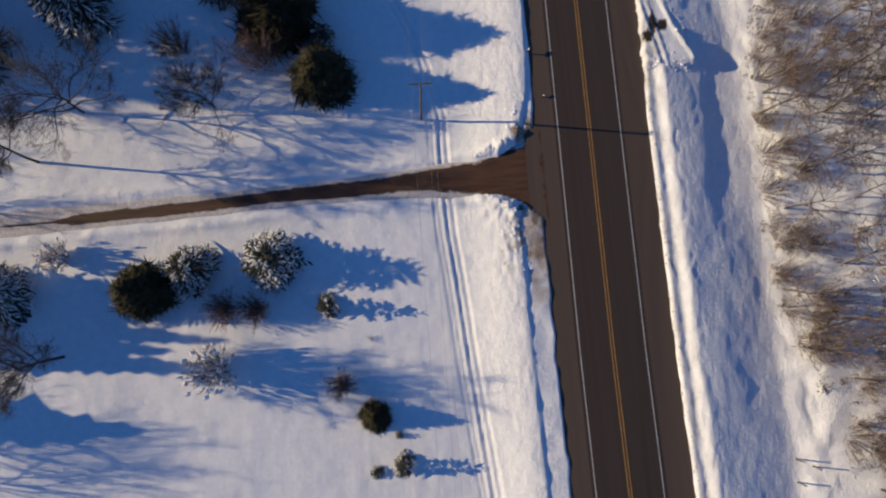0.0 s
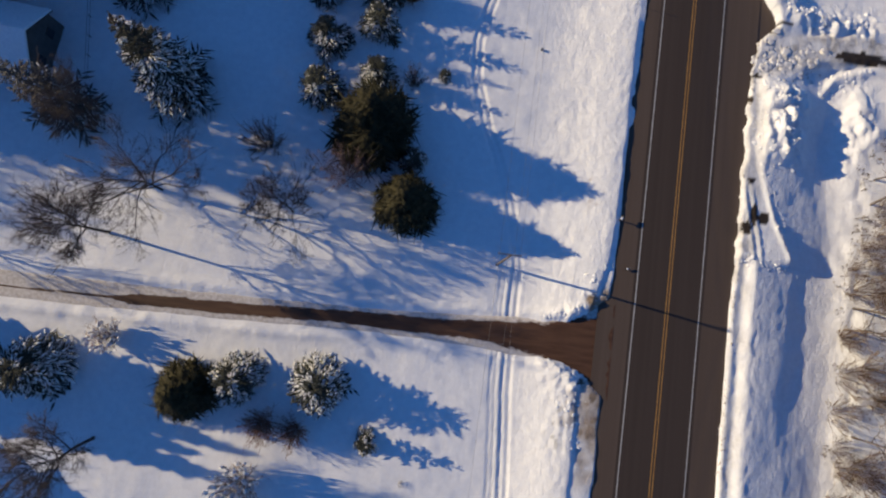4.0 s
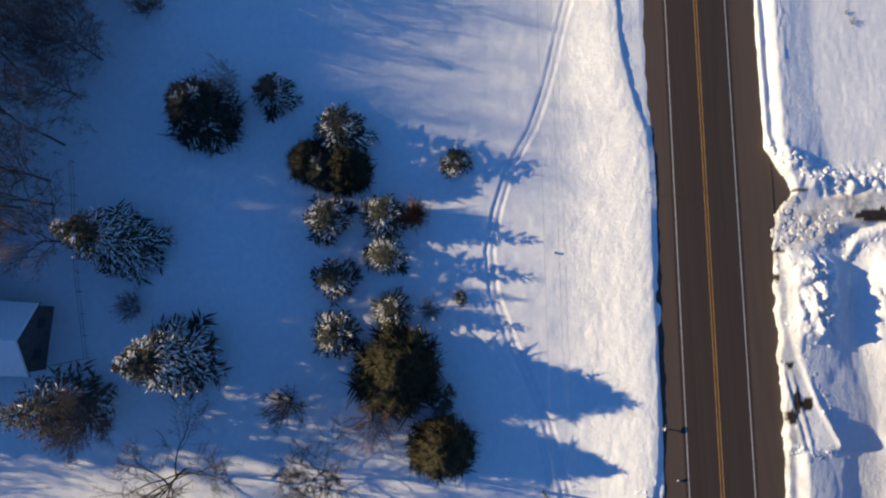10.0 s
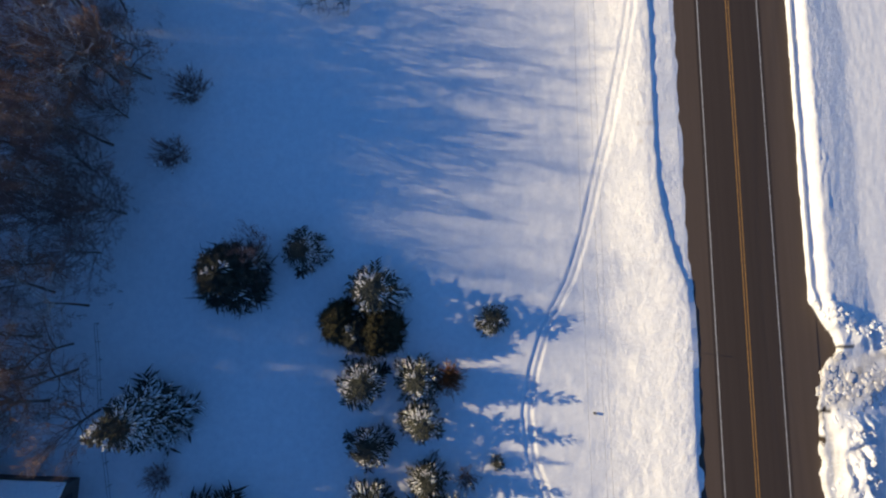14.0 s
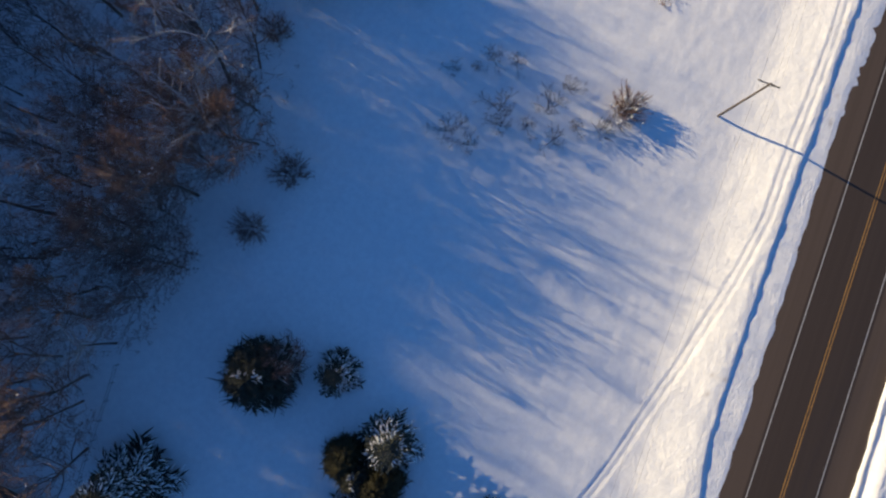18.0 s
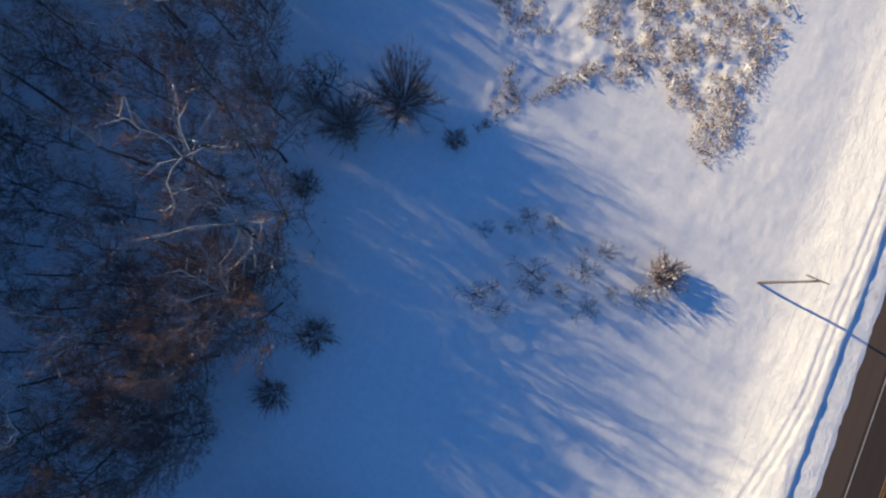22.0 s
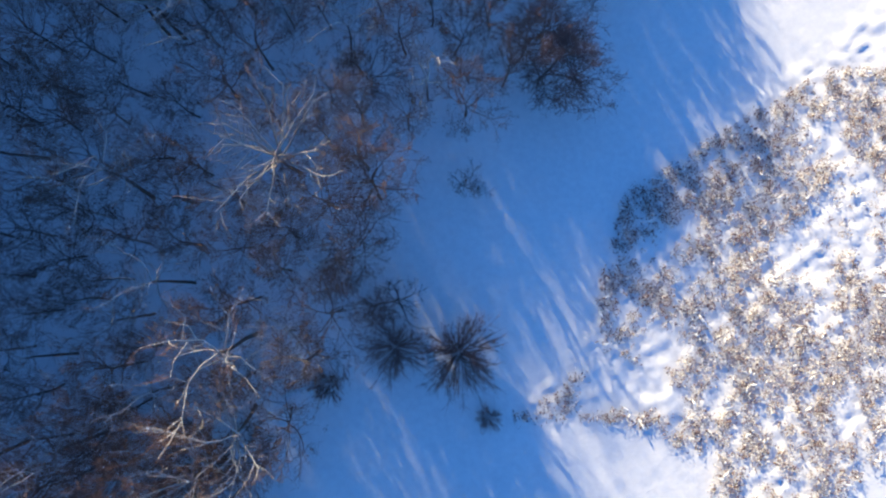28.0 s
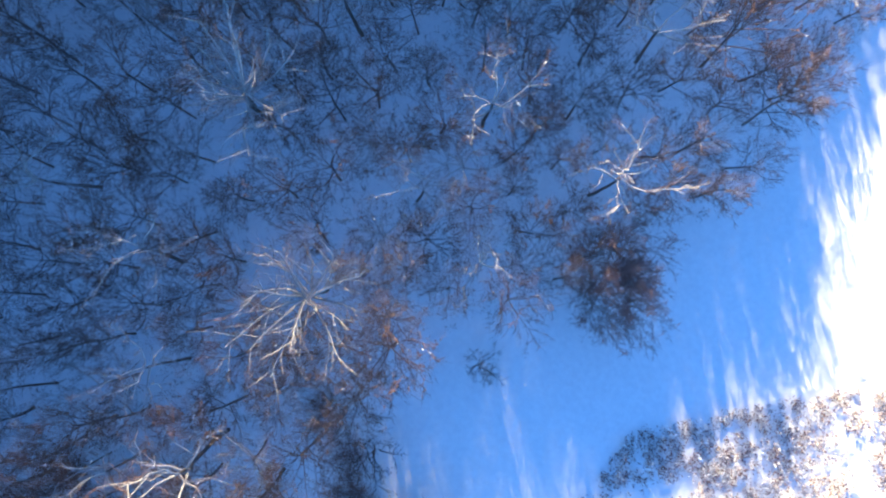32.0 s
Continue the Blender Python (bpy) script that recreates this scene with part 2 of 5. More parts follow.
def rings(p0, p1):
    d = p1 - p0
    d = d / np.maximum(np.linalg.norm(d, axis=1, keepdims=True), 1e-6)
    up = np.where(np.abs(d[:, 2:3]) > 0.9, [[1.0, 0, 0]], [[0, 0, 1.0]])
    a = np.cross(d, up)
    a /= np.linalg.norm(a, axis=1, keepdims=True)
    return a, np.cross(a, d)


def tube_mesh(name, segs, k=4):
    """Tapered round bars; each row of segs is start, end, two radii."""
    s = np.asarray(segs, float)
    p0, p1, r0, r1 = s[:, :3], s[:, 3:6], s[:, 6:7], s[:, 7:8]
    a, b = rings(p0, p1)
    vs = []
    for i in range(k):
        c, q = math.cos(2 * math.pi * i / k), math.sin(2 * math.pi * i / k)
        vs += [p0 + (a * c + b * q) * r0, p1 + (a * c + b * q) * r1]
    v = np.stack(vs, 1).reshape(-1, 3)
    base = (np.arange(len(s)) * 2 * k)[:, None]
    f = [base + np.array([[2 * i, 2 * i + 1, (2 * i + 3) % (2 * k), (2 * i + 2) % (2 * k)]]) for i in range(k)]
    return fast_mesh(name, v, np.concatenate(f))


def spike_mesh(name, rows, grow=1.3):
    """Fine three-sided twigs that taper to a point; each row is start, end, two radii."""
    s = np.asarray(rows, float)
    p0, p1, r0 = s[:, :3], s[:, 3:6], s[:, 6:7] * grow
    a, b = rings(p0, p1)
    v = np.stack([p0 + a * r0, p0 - a * 0.5 * r0 + b * 0.866 * r0, p0 - a * 0.5 * r0 - b * 0.866 * r0, p1], 1).reshape(-1, 3)
    base = (np.arange(len(s)) * 4)[:, None]
    return fast_mesh(name, v, np.concatenate([base + np.array([q]) for q in ((0, 1, 3), (1, 2, 3), (2, 0, 3))]))


def spindle_mesh(name, rows):
    """Pointed tufts; each row is start, end, half width, half thickness."""
    s = np.asarray(rows, float)
    p0, p1, w, h = s[:, :3], s[:, 3:6], s[:, 6:7], s[:, 7:8]
    a, b = rings(p0, p1)
    mid = p0 + (p1 - p0) * 0.42
    v = np.stack([p0, mid + a * w, mid + b * h, mid - a * w, mid - b * h, p1], 1).reshape(-1, 3)
    base = (np.arange(len(s)) * 6)[:, None]
    quads = [(0, 2, 1), (0, 3, 2), (0, 4, 3), (0, 1, 4), (5, 1, 2), (5, 2, 3), (5, 3, 4), (5, 4, 1)]
    return fast_mesh(name, v, np.concatenate([base + np.array([q]) for q in quads]))


# ---- the ground's height ----
_lat = np.random.RandomState(7).rand(256, 256)


def vnoise(x, y, scale, octaves=3):
    """Smooth noise about 0, within 1."""
    x, y = np.asarray(x, float) * scale, np.asarray(y, float) * scale
    out, amp = np.zeros(np.broadcast(x, y).shape), 0.5
    for o in range(octaves):
        i, j = np.floor(x).astype(int), np.floor(y).astype(int)
        u, v = x - i, y - j
        u, v = u * u * (3 - 2 * u), v * v * (3 - 2 * v)
        g = lambda a, b: _lat[(a + 31 * o) % 256, (b + 57 * o) % 256]
        val = g(i, j) * (1 - u) * (1 - v) + g(i + 1, j) * u * (1 - v) + g(i, j + 1) * (1 - u) * v + g(i + 1, j + 1) * u * v
        out += amp * (val * 2 - 1)
        x, y, amp = x * 2.03, y * 2.03, amp * 0.5
    return out


def step(a, b, x):
    t = np.clip((x - a) / (b - a), 0, 1)
    return t * t * (3 - 2 * t)


def bell(x, c, w):
    return np.exp(-((x - c) / w) ** 2)


def road_x(y):
    return 20.85 + 0.014 * np.maximum(y, -5)


ROAD_Z = 0.3
BANK_Y = [-40, -3, 5, 8, 11, 19, 23, 26, 34, 49, 54, 60, 65, 68, 71, 76, 82, 91, 103, 115, 138, 200]
BANK_X = [11.7, 11.6, 11.6, 11.5, 11.4, 12.0, 13.0, 14.0, 14.4, 14.7, 14.8, 15.1, 14.8, 13.8, 13.0, 12.2, 12.0, 12.1, 12.3, 12.7, 13.2, 13.6]
TRACK_Y = [-40, -20, -9, 0, 9, 15, 24, 31, 39.5, 46, 51, 56, 61, 66, 72, 84, 96, 104, 120, 139, 200]
TRACK_X = [7.3, 6.3, 5.5, 4.7, 3.8, 3.6, 3.9, 2.1, -1.6, -3.7, -4.0, -3.0, -1.4, 1.4, 3.6, 7.0, 9.4, 10.8, 11.4, 11.7, 12.2]


def drive_mid(x):
    return np.interp(x, [-60, -47, -28, -14, 0, 8, 14, 18], [14.2, 14.4, 14.9, 15.4, 15.8, 15.8, 16.0, 16.0])


def drive_half(x):
    return np.interp(x, [-60, -47, -14, 0, 7, 10, 12, 14.5, 16], [1.5, 1.5, 1.3, 1.5, 1.9, 2.5, 3.4, 5.6, 6.2])


def drive_z(x):
    return np.interp(x, [-60, -10, 6, 14, 16], [-0.95, -0.85, -0.35, 0.2, 0.28])


def side_drive(x, y):
    """1 on the cleared entrance east of the road."""
    mid = np.interp(x, [27, 30, 34, 40, 60], [54.5, 54.5, 54.2, 55.5, 56])
    half = np.interp(x, [27, 29, 31, 36, 60], [5.6, 4.9, 3.6, 2.2, 1.3])
    return (1 - step(0.75, 1.15, np.abs(y - mid) / half + 0.45 * vnoise(x, y, 0.5, 4))) * step(26.5, 27, x)


def ground_z(x, y):
    x, y = np.asarray(x, float), np.asarray(y, float)
    rough = vnoise(x, y, 0.8, 3)
    broad = vnoise(x, y, 0.08, 3)
    xc = road_x(y)
    u = x - xc
    xr = np.interp(y, BANK_Y, BANK_X) + 0.22 * vnoise(x * 0, y, 0.5, 3)
    # west: a flat field that climbs to the plough bank
    field = -0.95 + 0.25 * broad + 0.05 * rough
    top = np.interp(y, [-30, 20, 60, 66, 76, 200], [0.52, 0.56, 0.56, 0.58, 0.58, 0.58])
    west = field + (top - field) * step(0.0, 1.0, (x - 3.0) / (xr - 3.0)) ** 1.4
    west = west + (0.05 * rough + 0.05 * vnoise(x, y * 0.4, 0.9, 2) + 0.045 * vnoise(x, y * 0.55, 2.3, 2)) * step(3, 9, x)
    strip = ROAD_Z + 0.06 + 0.14 * vnoise(x, y, 0.6, 2)
    west = west + (strip - west) * step(0.0, 0.35, x - xr)
    # east: ploughed bank, crest, then a slope down to a ditch
    n2 = vnoise(x, y * 0.5, 1.7, 3)
    near = ROAD_Z + 0.34 * step(7.0, 7.5, u) - 0.30 * bell(u, 8.35, 0.45) * (0.4 + 0.6 * step(45, 62, y)) + 0.42 * step(8.3, 9.6, u) + (0.04 * n2 + 0.05 * vnoise(x, y * 0.6, 0.4, 2) + 0.06 * vnoise(x, y, 2.4, 2)) * step(7.1, 7.5, u) * (1 - step(10, 11, u))
    uw = u + (0.8 * vnoise(x, y, 0.16, 3) + 0.3 * vnoise(x, y, 0.7, 2)) * step(9.8, 12, u)
    fall = np.interp(y, [-30, 22, 55, 66, 200], [2.2, 2.2, 1.6, 0.72, 0.68])
    run = np.interp(y, [-30, 24, 62, 70, 200], [10.5, 10.5, 6.4, 4.6, 4.6])
    east = near - fall * (0.35 * step(-0.05, 1.15, (uw - 9.6) / run) + 0.65 * np.clip((uw - 9.6) / run, 0, 1)) + (0.05 * n2 + 0.09 * vnoise(x, y * 0.6, 2.6, 2) + 0.07 * vnoise(x, y * 0.5, 0.45, 3)) * step(7.3, 8, u) * (1 - 0.6 * step(9.6, 11.5, u))
    east = east + 0.9 * step(18, 27, u) * (y < 62) * (1 - step(48, 60, y)) + 0.35 * broad * step(16, 24, u) + 0.9 * np.abs(vnoise(x, y, 0.22, 3)) * step(19, 22, u) * (y < 52)
    east = east - 0.3 * bell(u, 16.0 + 1.2 * vnoise(x * 0, y, 0.2, 2), 2.2) * step(4, 14, y) * (1 - step(24, 30, y))
    # the unseen ground west of -132 rises under the added shade trees
    h = np.where(u < 0, west, east) + 0.22 * np.clip(-x - 132, 0, 90)
    # mounds beside the eastern entrance
    lump = 0.45 + 1.2 * np.abs(vnoise(x, y, 0.55, 4)) + 0.35 * vnoise(x, y, 1.6, 2)
    hill = bell(x, 33.6, 2.7) * (step(39.5, 42, y) * (1 - step(48.5, 50.5, y)))
    h = h + 1.6 * hill * (lump + 0.5 * vnoise(x, y, 1.1, 3))
    h = h + 1.1 * bell(x, 43.2, 2.0) * bell(y, 46.5, 4.0) * lump
    h = h - 0.5 * bell(x, 39.3, 2.2) * bell(y, 42.5, 4.5)
    ridge_y = np.interp(x, [29, 33, 36.4, 45], [63.0, 60.6, 58.9, 59.0])
    h = h + 1.1 * bell(y, ridge_y, 1.5) * step(28.6, 30.2, x) * (1 - 0.3 * step(38, 46, x)) * lump
    h = h + 0.22 * np.sin(x * 3.6 + y * 1.8 + 4 * vnoise(x, y, 0.35, 2)) * bell(y, ridge_y - 1.0, 1.1) * step(31, 33, x) * (0.4 + 1.5 * np.abs(vnoise(x, y, 0.8, 2)))
    h = h + 0.55 * bell(y, np.interp(x, [38.5, 40, 44.5], [49.8, 51.8, 53.6]), 0.7) * step(38, 39.5, x)
    # packed ramp with wheel ruts
    right = np.interp(y, [26, 29, 33, 38.8, 42, 49], [35.4, 34.8, 32.9, 31.1, 30.6, 31.0])
    ramp = step(28.0, 28.5, x) * (1 - step(-0.25, 0.15, x - right + 0.2 * vnoise(x, y, 1.0, 2))) * step(27.2, 28.2, y + 0.5 * vnoise(x, y, 0.8, 2)) * (1 - step(46, 49, y))
    lane = x - 0.17 * (33 - y)
    rut = bell(lane, 29.6, 0.14) + bell(lane, 30.5, 0.14)
    flat = 0.72 + 0.25 * bell(y, 29, 3) + 0.06 * rough + 0.25 * bell(x, right - 0.25, 0.22) + 0.18 * rut * step(39, 34, y)
    h = h + ramp * (flat - h)
    # entrance level
    sd = side_drive(x, y)
    h = h + sd * (ROAD_Z + 0.05 + 0.16 * np.abs(vnoise(x, y, 0.9, 4)) - h)
    # tussocks under the marsh brush
    marsh = step(-47, -44, x) * (1 - step(-8, -6, x)) * step(0.5, 3, y - np.interp(x, [-48, -38, -35, -31, -24, -16, -9, -5], [138, 134, 118, 124, 130.5, 131.5, 126, 128]))
    h = h + marsh * (0.5 * np.abs(vnoise(x, y, 0.6, 3)) + 0.22 * vnoise(x, y, 1.3, 2))
    # a smooth mound at the marsh's edge
    h = h + 0.5 * bell(x + 0.45 * (y - 132), -25.1, 1.5) * bell(y, 132.2, 1.8)
    # the drive and its low banks
    off = np.abs(y - drive_mid(x)) - drive_half(x) + 0.28 * vnoise(x, y, 0.7, 3)
    on = (1 - step(-0.15, 0.3, off)) * (x < 16.5)
    low = 1 - step(-0.2, 0.5, x - xr) * (x < 16)
    h = h + 0.40 * low * bell(off, 0.9, 0.55) * (x < 14.6) * (0.6 + 0.8 * np.abs(vnoise(x, y, 0.5, 2)) + 0.1 * step(4, 10, x))
    h = h + on * (drive_z(x) - 0.10 - h)
    # snowmobile track: two ski grooves and a packed middle
    d = x - np.interp(y, TRACK_Y, TRACK_X) - 0.12 * np.sin(y * 0.21)
    keep = 1 - on
    h = h - keep * (1 - 0.4 * step(60, 75, y)) * (0.13 * bell(d, -0.42, 0.15) + 0.13 * bell(d, 0.42, 0.15) + 0.05 * bell(d, 0, 0.7))
    h = h + keep * 0.03 * (bell(d, 0.8, 0.2) + bell(d, -0.8, 0.2))
    # a second fainter pass beside it
    h = h - keep * 0.10 * (bell(d, -1.25, 0.13) + bell(d, -1.75, 0.13)) * (y < 30)
    h = h + (ROAD_Z + 0.05 - h) * 0.6 * (1 - step(0.6, 2.6, off)) * keep * step(10.5, 13, x) * (x < 15.5)
    # broken snow at the drive's mouth and along the plough bank
    chunk = np.abs(vnoise(x, y, 0.9, 3)) + 0.6 * np.abs(vnoise(x, y, 2.1, 2))
    mouth = bell(off, 1.0, 1.3) * step(5.5, 9.0, x) + 0.55 * bell(x, 10.2, 1.8) * bell(y, 7.0, 4.5)
    h = h + 0.6 * keep * low * mouth * (chunk - 0.2) * (x < 15) + 0.14 * keep * (chunk - 0.25) * bell(x, xr - 0.8, 1.2)
    # cleared road bed
    edge_w = -6.4 + 0.22 * vnoise(x * 0, y, 0.35, 3) - 0.4 * bell(y, 16, 7)
    edge_e = 7.2 + (0.18 + 0.32 * step(24, 30, y) * (1 - step(58, 63, y))) * vnoise(x * 0 + 9, y, 0.6, 4) + 0.3 * step(20, 30, y)
    edge_e = edge_e + np.interp(y, [51.5, 54.5, 57.6, 58.6, 63], [0.0, 0.9, 2.9, 2.9, 0.0]) + 0.5 * vnoise(x * 0, y, 1.3, 3) * bell(y, 56, 4)
    bed = step(edge_w - 0.12, edge_w + 0.12, u) * (1 - step(edge_e - 0.12, edge_e + 0.15, u))
    return h + bed * (ROAD_Z - 0.25 - h)


def gz(x, y):
    return float(ground_z(np.array([x]), np.array([y]))[0])


# ---- ground, road, drive ----
def spread(*stops):
    """Grid lines from (start, spacing) pairs to the last stop."""
    out = []
    for (a, s), (b, _) in zip(stops, stops[1:]):
        n = max(1, round((b - a) / s))
        out += list(np.linspace(a, b, n, endpoint=False))
    return np.array(out + [stops[-1][0]])


def sheet(name, xs, ys, zfun):
    gx, gy = np.meshgrid(xs, ys)
    v = np.stack([gx, gy, zfun(gx, gy)], -1).reshape(-1, 3)
    nx, ny = len(xs), len(ys)
    i = (np.arange(ny - 1)[:, None] * nx + np.arange(nx - 1)[None, :]).ravel()
    return fast_mesh(name, v, np.stack([i, i + 1, i + nx + 1, i + nx], 1)), gx, gy


def attribute(me, name, values):
    a = me.attributes.new(name, "FLOAT", "POINT")
    a.data.foreach_set("value", np.asarray(values, "f").ravel())


xs = spread((-3000, 1400), (-200, 20), (-140, 1.5), (-60, 0.9), (-48, 0.45), (-8, 0.2), (15.0, 1.2), (27.0, 0.2), (45, 1.0), (70, 8), (110, 60), (300, 900), (3000, 1))
ys = spread((-3000, 1400), (-200, 30), (-45, 0.45), (0, 0.36), (66, 0.45), (140, 0.5), (185, 3), (200, 15), (300, 900), (3000, 1))
ground_mesh, gx, gy = sheet("ground", xs, ys, ground_z)
fade = step(7.0, 7.4, gx - road_x(gy)) * (1 - step(8.4, 9.8, gx - road_x(gy)))
slush = np.clip(side_drive(gx, gy) * np.clip(0.75 + 0.9 * vnoise(gx, gy, 0.7, 3), 0.1, 1) + 0.6 * fade * (0.6 + vnoise(gx, gy * 0.6, 0.9, 3)) * (gy < 50), 0, 1)
slush = np.maximum(slush, 0.45 * (1 - step(0.8, 1.3, np.abs(gx - 29.4) / 1.5)) * step(28, 31, gy) * (1 - step(46, 49, gy)))
hole = sum((np.hypot((gx - a) / w, (gy - b) / l) + 0.3 * vnoise(gx, gy, 2.0, 2) < 1) * 1.0 for a, b, w, l in
           ((29.5, 31.7, 0.6, 0.75), (31.4, 32.9, 0.75, 0.75), (30.3, 33.3, 0.4, 1.3), (29.8, 37.4, 0.42, 0.45), (43.0, 54.7, 3.6, 0.8), (30.6, 57.2, 0.6, 0.4), (33.0, 57.6, 1.0, 0.25), (29.9, 50.6, 0.5, 0.3), (29.2, 47.3, 0.3, 0.5), (31.9, 56.6, 0.5, 0.2), (13.5, 10.2, 0.4, 0.5), (12.0, 11.6, 0.5, 0.3), (13.3, 6.3, 0.3, 0.6)))
gravel = step(0.25, 0.6, 1.25 * bell(gx + 0.55 * (gy - 20), 13.4, 1.3) * bell(gy, 20.3, 1.5) + 0.6 * vnoise(gx, gy, 0.9, 3)) * (gx > 10) * (gx < 16) * (gy > 17)
gravel = np.maximum(gravel, 0.8 * bell(gx, 12.0, 1.8) * bell(gy, 8.0, 3.5) * step(0.0, 0.3, vnoise(gx, gy, 0.7, 3)))
strip_xr = np.interp(gy, BANK_Y, BANK_X)
gravel = np.maximum(gravel, step(0.3, 0.9, gx - strip_xr) * (gx < 16) * step(-1, 3, gy) * (1 - step(21.5, 24, gy)) * np.clip(0.75 + 0.9 * vnoise(gx, gy, 0.8, 3), 0, 1))
tuft = (vnoise(gx, gy, 1.1, 3) > 0.18) * bell(gx, 9.6, 0.9) * bell(gy, 7, 3.5) * 0.6
crust = 0.16 + 0.84 * step(1.0, 8.0, gx) + 0.5 * bell(gy, drive_mid(gx), 6.0) * (gx < 2)
crust = crust * np.where(gx > 25, np.where(gy > 62, 1 - 0.75 * step(35.5, 37.5, gx), 1.0), 1.0)
attribute(ground_mesh, "crust", np.clip(crust, 0, 1))
attribute(ground_mesh, "slush", slush)
attribute(ground_mesh, "gravel", gravel)
attribute(ground_mesh, "soil", np.clip(hole + tuft, 0, 1))
ground = link_part("ground", ground_mesh, SNOW_GROUND)
tagged(ground, "deep snow cover with drifts, plough banks and tracks", "ground", kind="structure")


def strip_of_road(name, u0, u1, dz, mat, label, category, y0=-150, y1=260, n=2):
    us = np.linspace(u0, u1, n)
    yy = np.linspace(y0, y1, 120)
    uu, gy2 = np.meshgrid(us, yy)
    v = np.stack([uu + road_x(gy2), gy2, ROAD_Z - 0.008 * np.abs(uu) + dz], -1).reshape(-1, 3)
    i = (np.arange(len(yy) - 1)[:, None] * n + np.arange(n - 1)[None, :]).ravel()
    ob = link_part(name, fast_mesh(name, v, np.stack([i, i + 1, i + n + 1, i + n], 1)), mat)
    return tagged(ob, label, category, kind="structure")


strip_of_road("road", -7.9, 8.2, -0.006, SHOULDER, "worn brownish asphalt shoulders of a cleared highway", "road", n=9)
strip_of_road("road_apron", 8.2, 11.6, -0.07, SHOULDER, "worn asphalt apron where a side entrance meets the road", "road", 49.0, 65.0, n=3)
strip_of_road("road_lanes", -4.15, 4.15, 0.0, ASPHALT, "dark asphalt lanes of a two-lane highway", "road", n=7)
for name, u in (("edge_line_west", -3.75), ("edge_line_east", 3.75)):
    strip_of_road(name, u - 0.06, u + 0.06, 0.006, WHITE_PAINT, "worn white painted road edge line", "road marking")
for name, u in (("centre_line_west", -0.16), ("centre_line_east", 0.16)):
    strip_of_road(name, u - 0.05, u + 0.05, 0.006, YELLOW_PAINT, "worn yellow painted centre line", "road marking")

dxs, dys = spread((-75, 0.8), (-10, 0.4), (15.2, 1)), spread((8.0, 0.25), (24.5, 1))
drive_mesh, ax, ay = sheet("driveway", dxs, dys, lambda a, b: drive_z(a) + 0.03 * vnoise(a, b, 0.8, 3) - 1.4 * step(0.9, 2.0, np.abs(b - drive_mid(a)) / drive_half(a)) * (1 - step(10.5, 12.5, a)))
bare = np.interp(ax, [-75, -42, -39, -20, -14, 0, 6, 16], [0.05, 0.1, 0.42, 0.52, 0.6, 0.72, 1.0, 1.3]) * drive_half(ax)
off = np.abs(ay - (drive_mid(ax) + np.interp(ax, [-40, -14, 0, 8], [-0.25, 0.1, 0.1, 0]))) / bare + 0.25 * vnoise(ax * 0.5, ay, 0.8, 3)
pile = 1.2 * bell(ax, 13.2, 1.5) * bell(ay, 20.0, 1.3) * (0.6 + vnoise(ax, ay, 0.9, 3))
attribute(drive_mesh, "slush", np.clip(off / 2 + 0.5 * pile, 0, 1))
tagged(link_part("driveway", drive_mesh, MUD), "wet brown gravel drive with slushy snowy edges", "driveway", kind="structure")


# ---- trees ----
def polyline(p, d, length, n, bend, rng, r0, r1, out, climb=0.05):
    """A bent bar; returns its joints."""
    pts, step_len = [p.copy()], length / n
    for i in range(n):
        d = d + rng.normal(0, bend, 3) + np.array([0, 0, climb])
        d /= np.linalg.norm(d)
        q = p + d * step_len
        a, b = r0 + (r1 - r0) * i / n, r0 + (r1 - r0) * (i + 1) / n
        out.append((*p, *q, a, b))
        p = q
        pts.append(p.copy())
    return pts


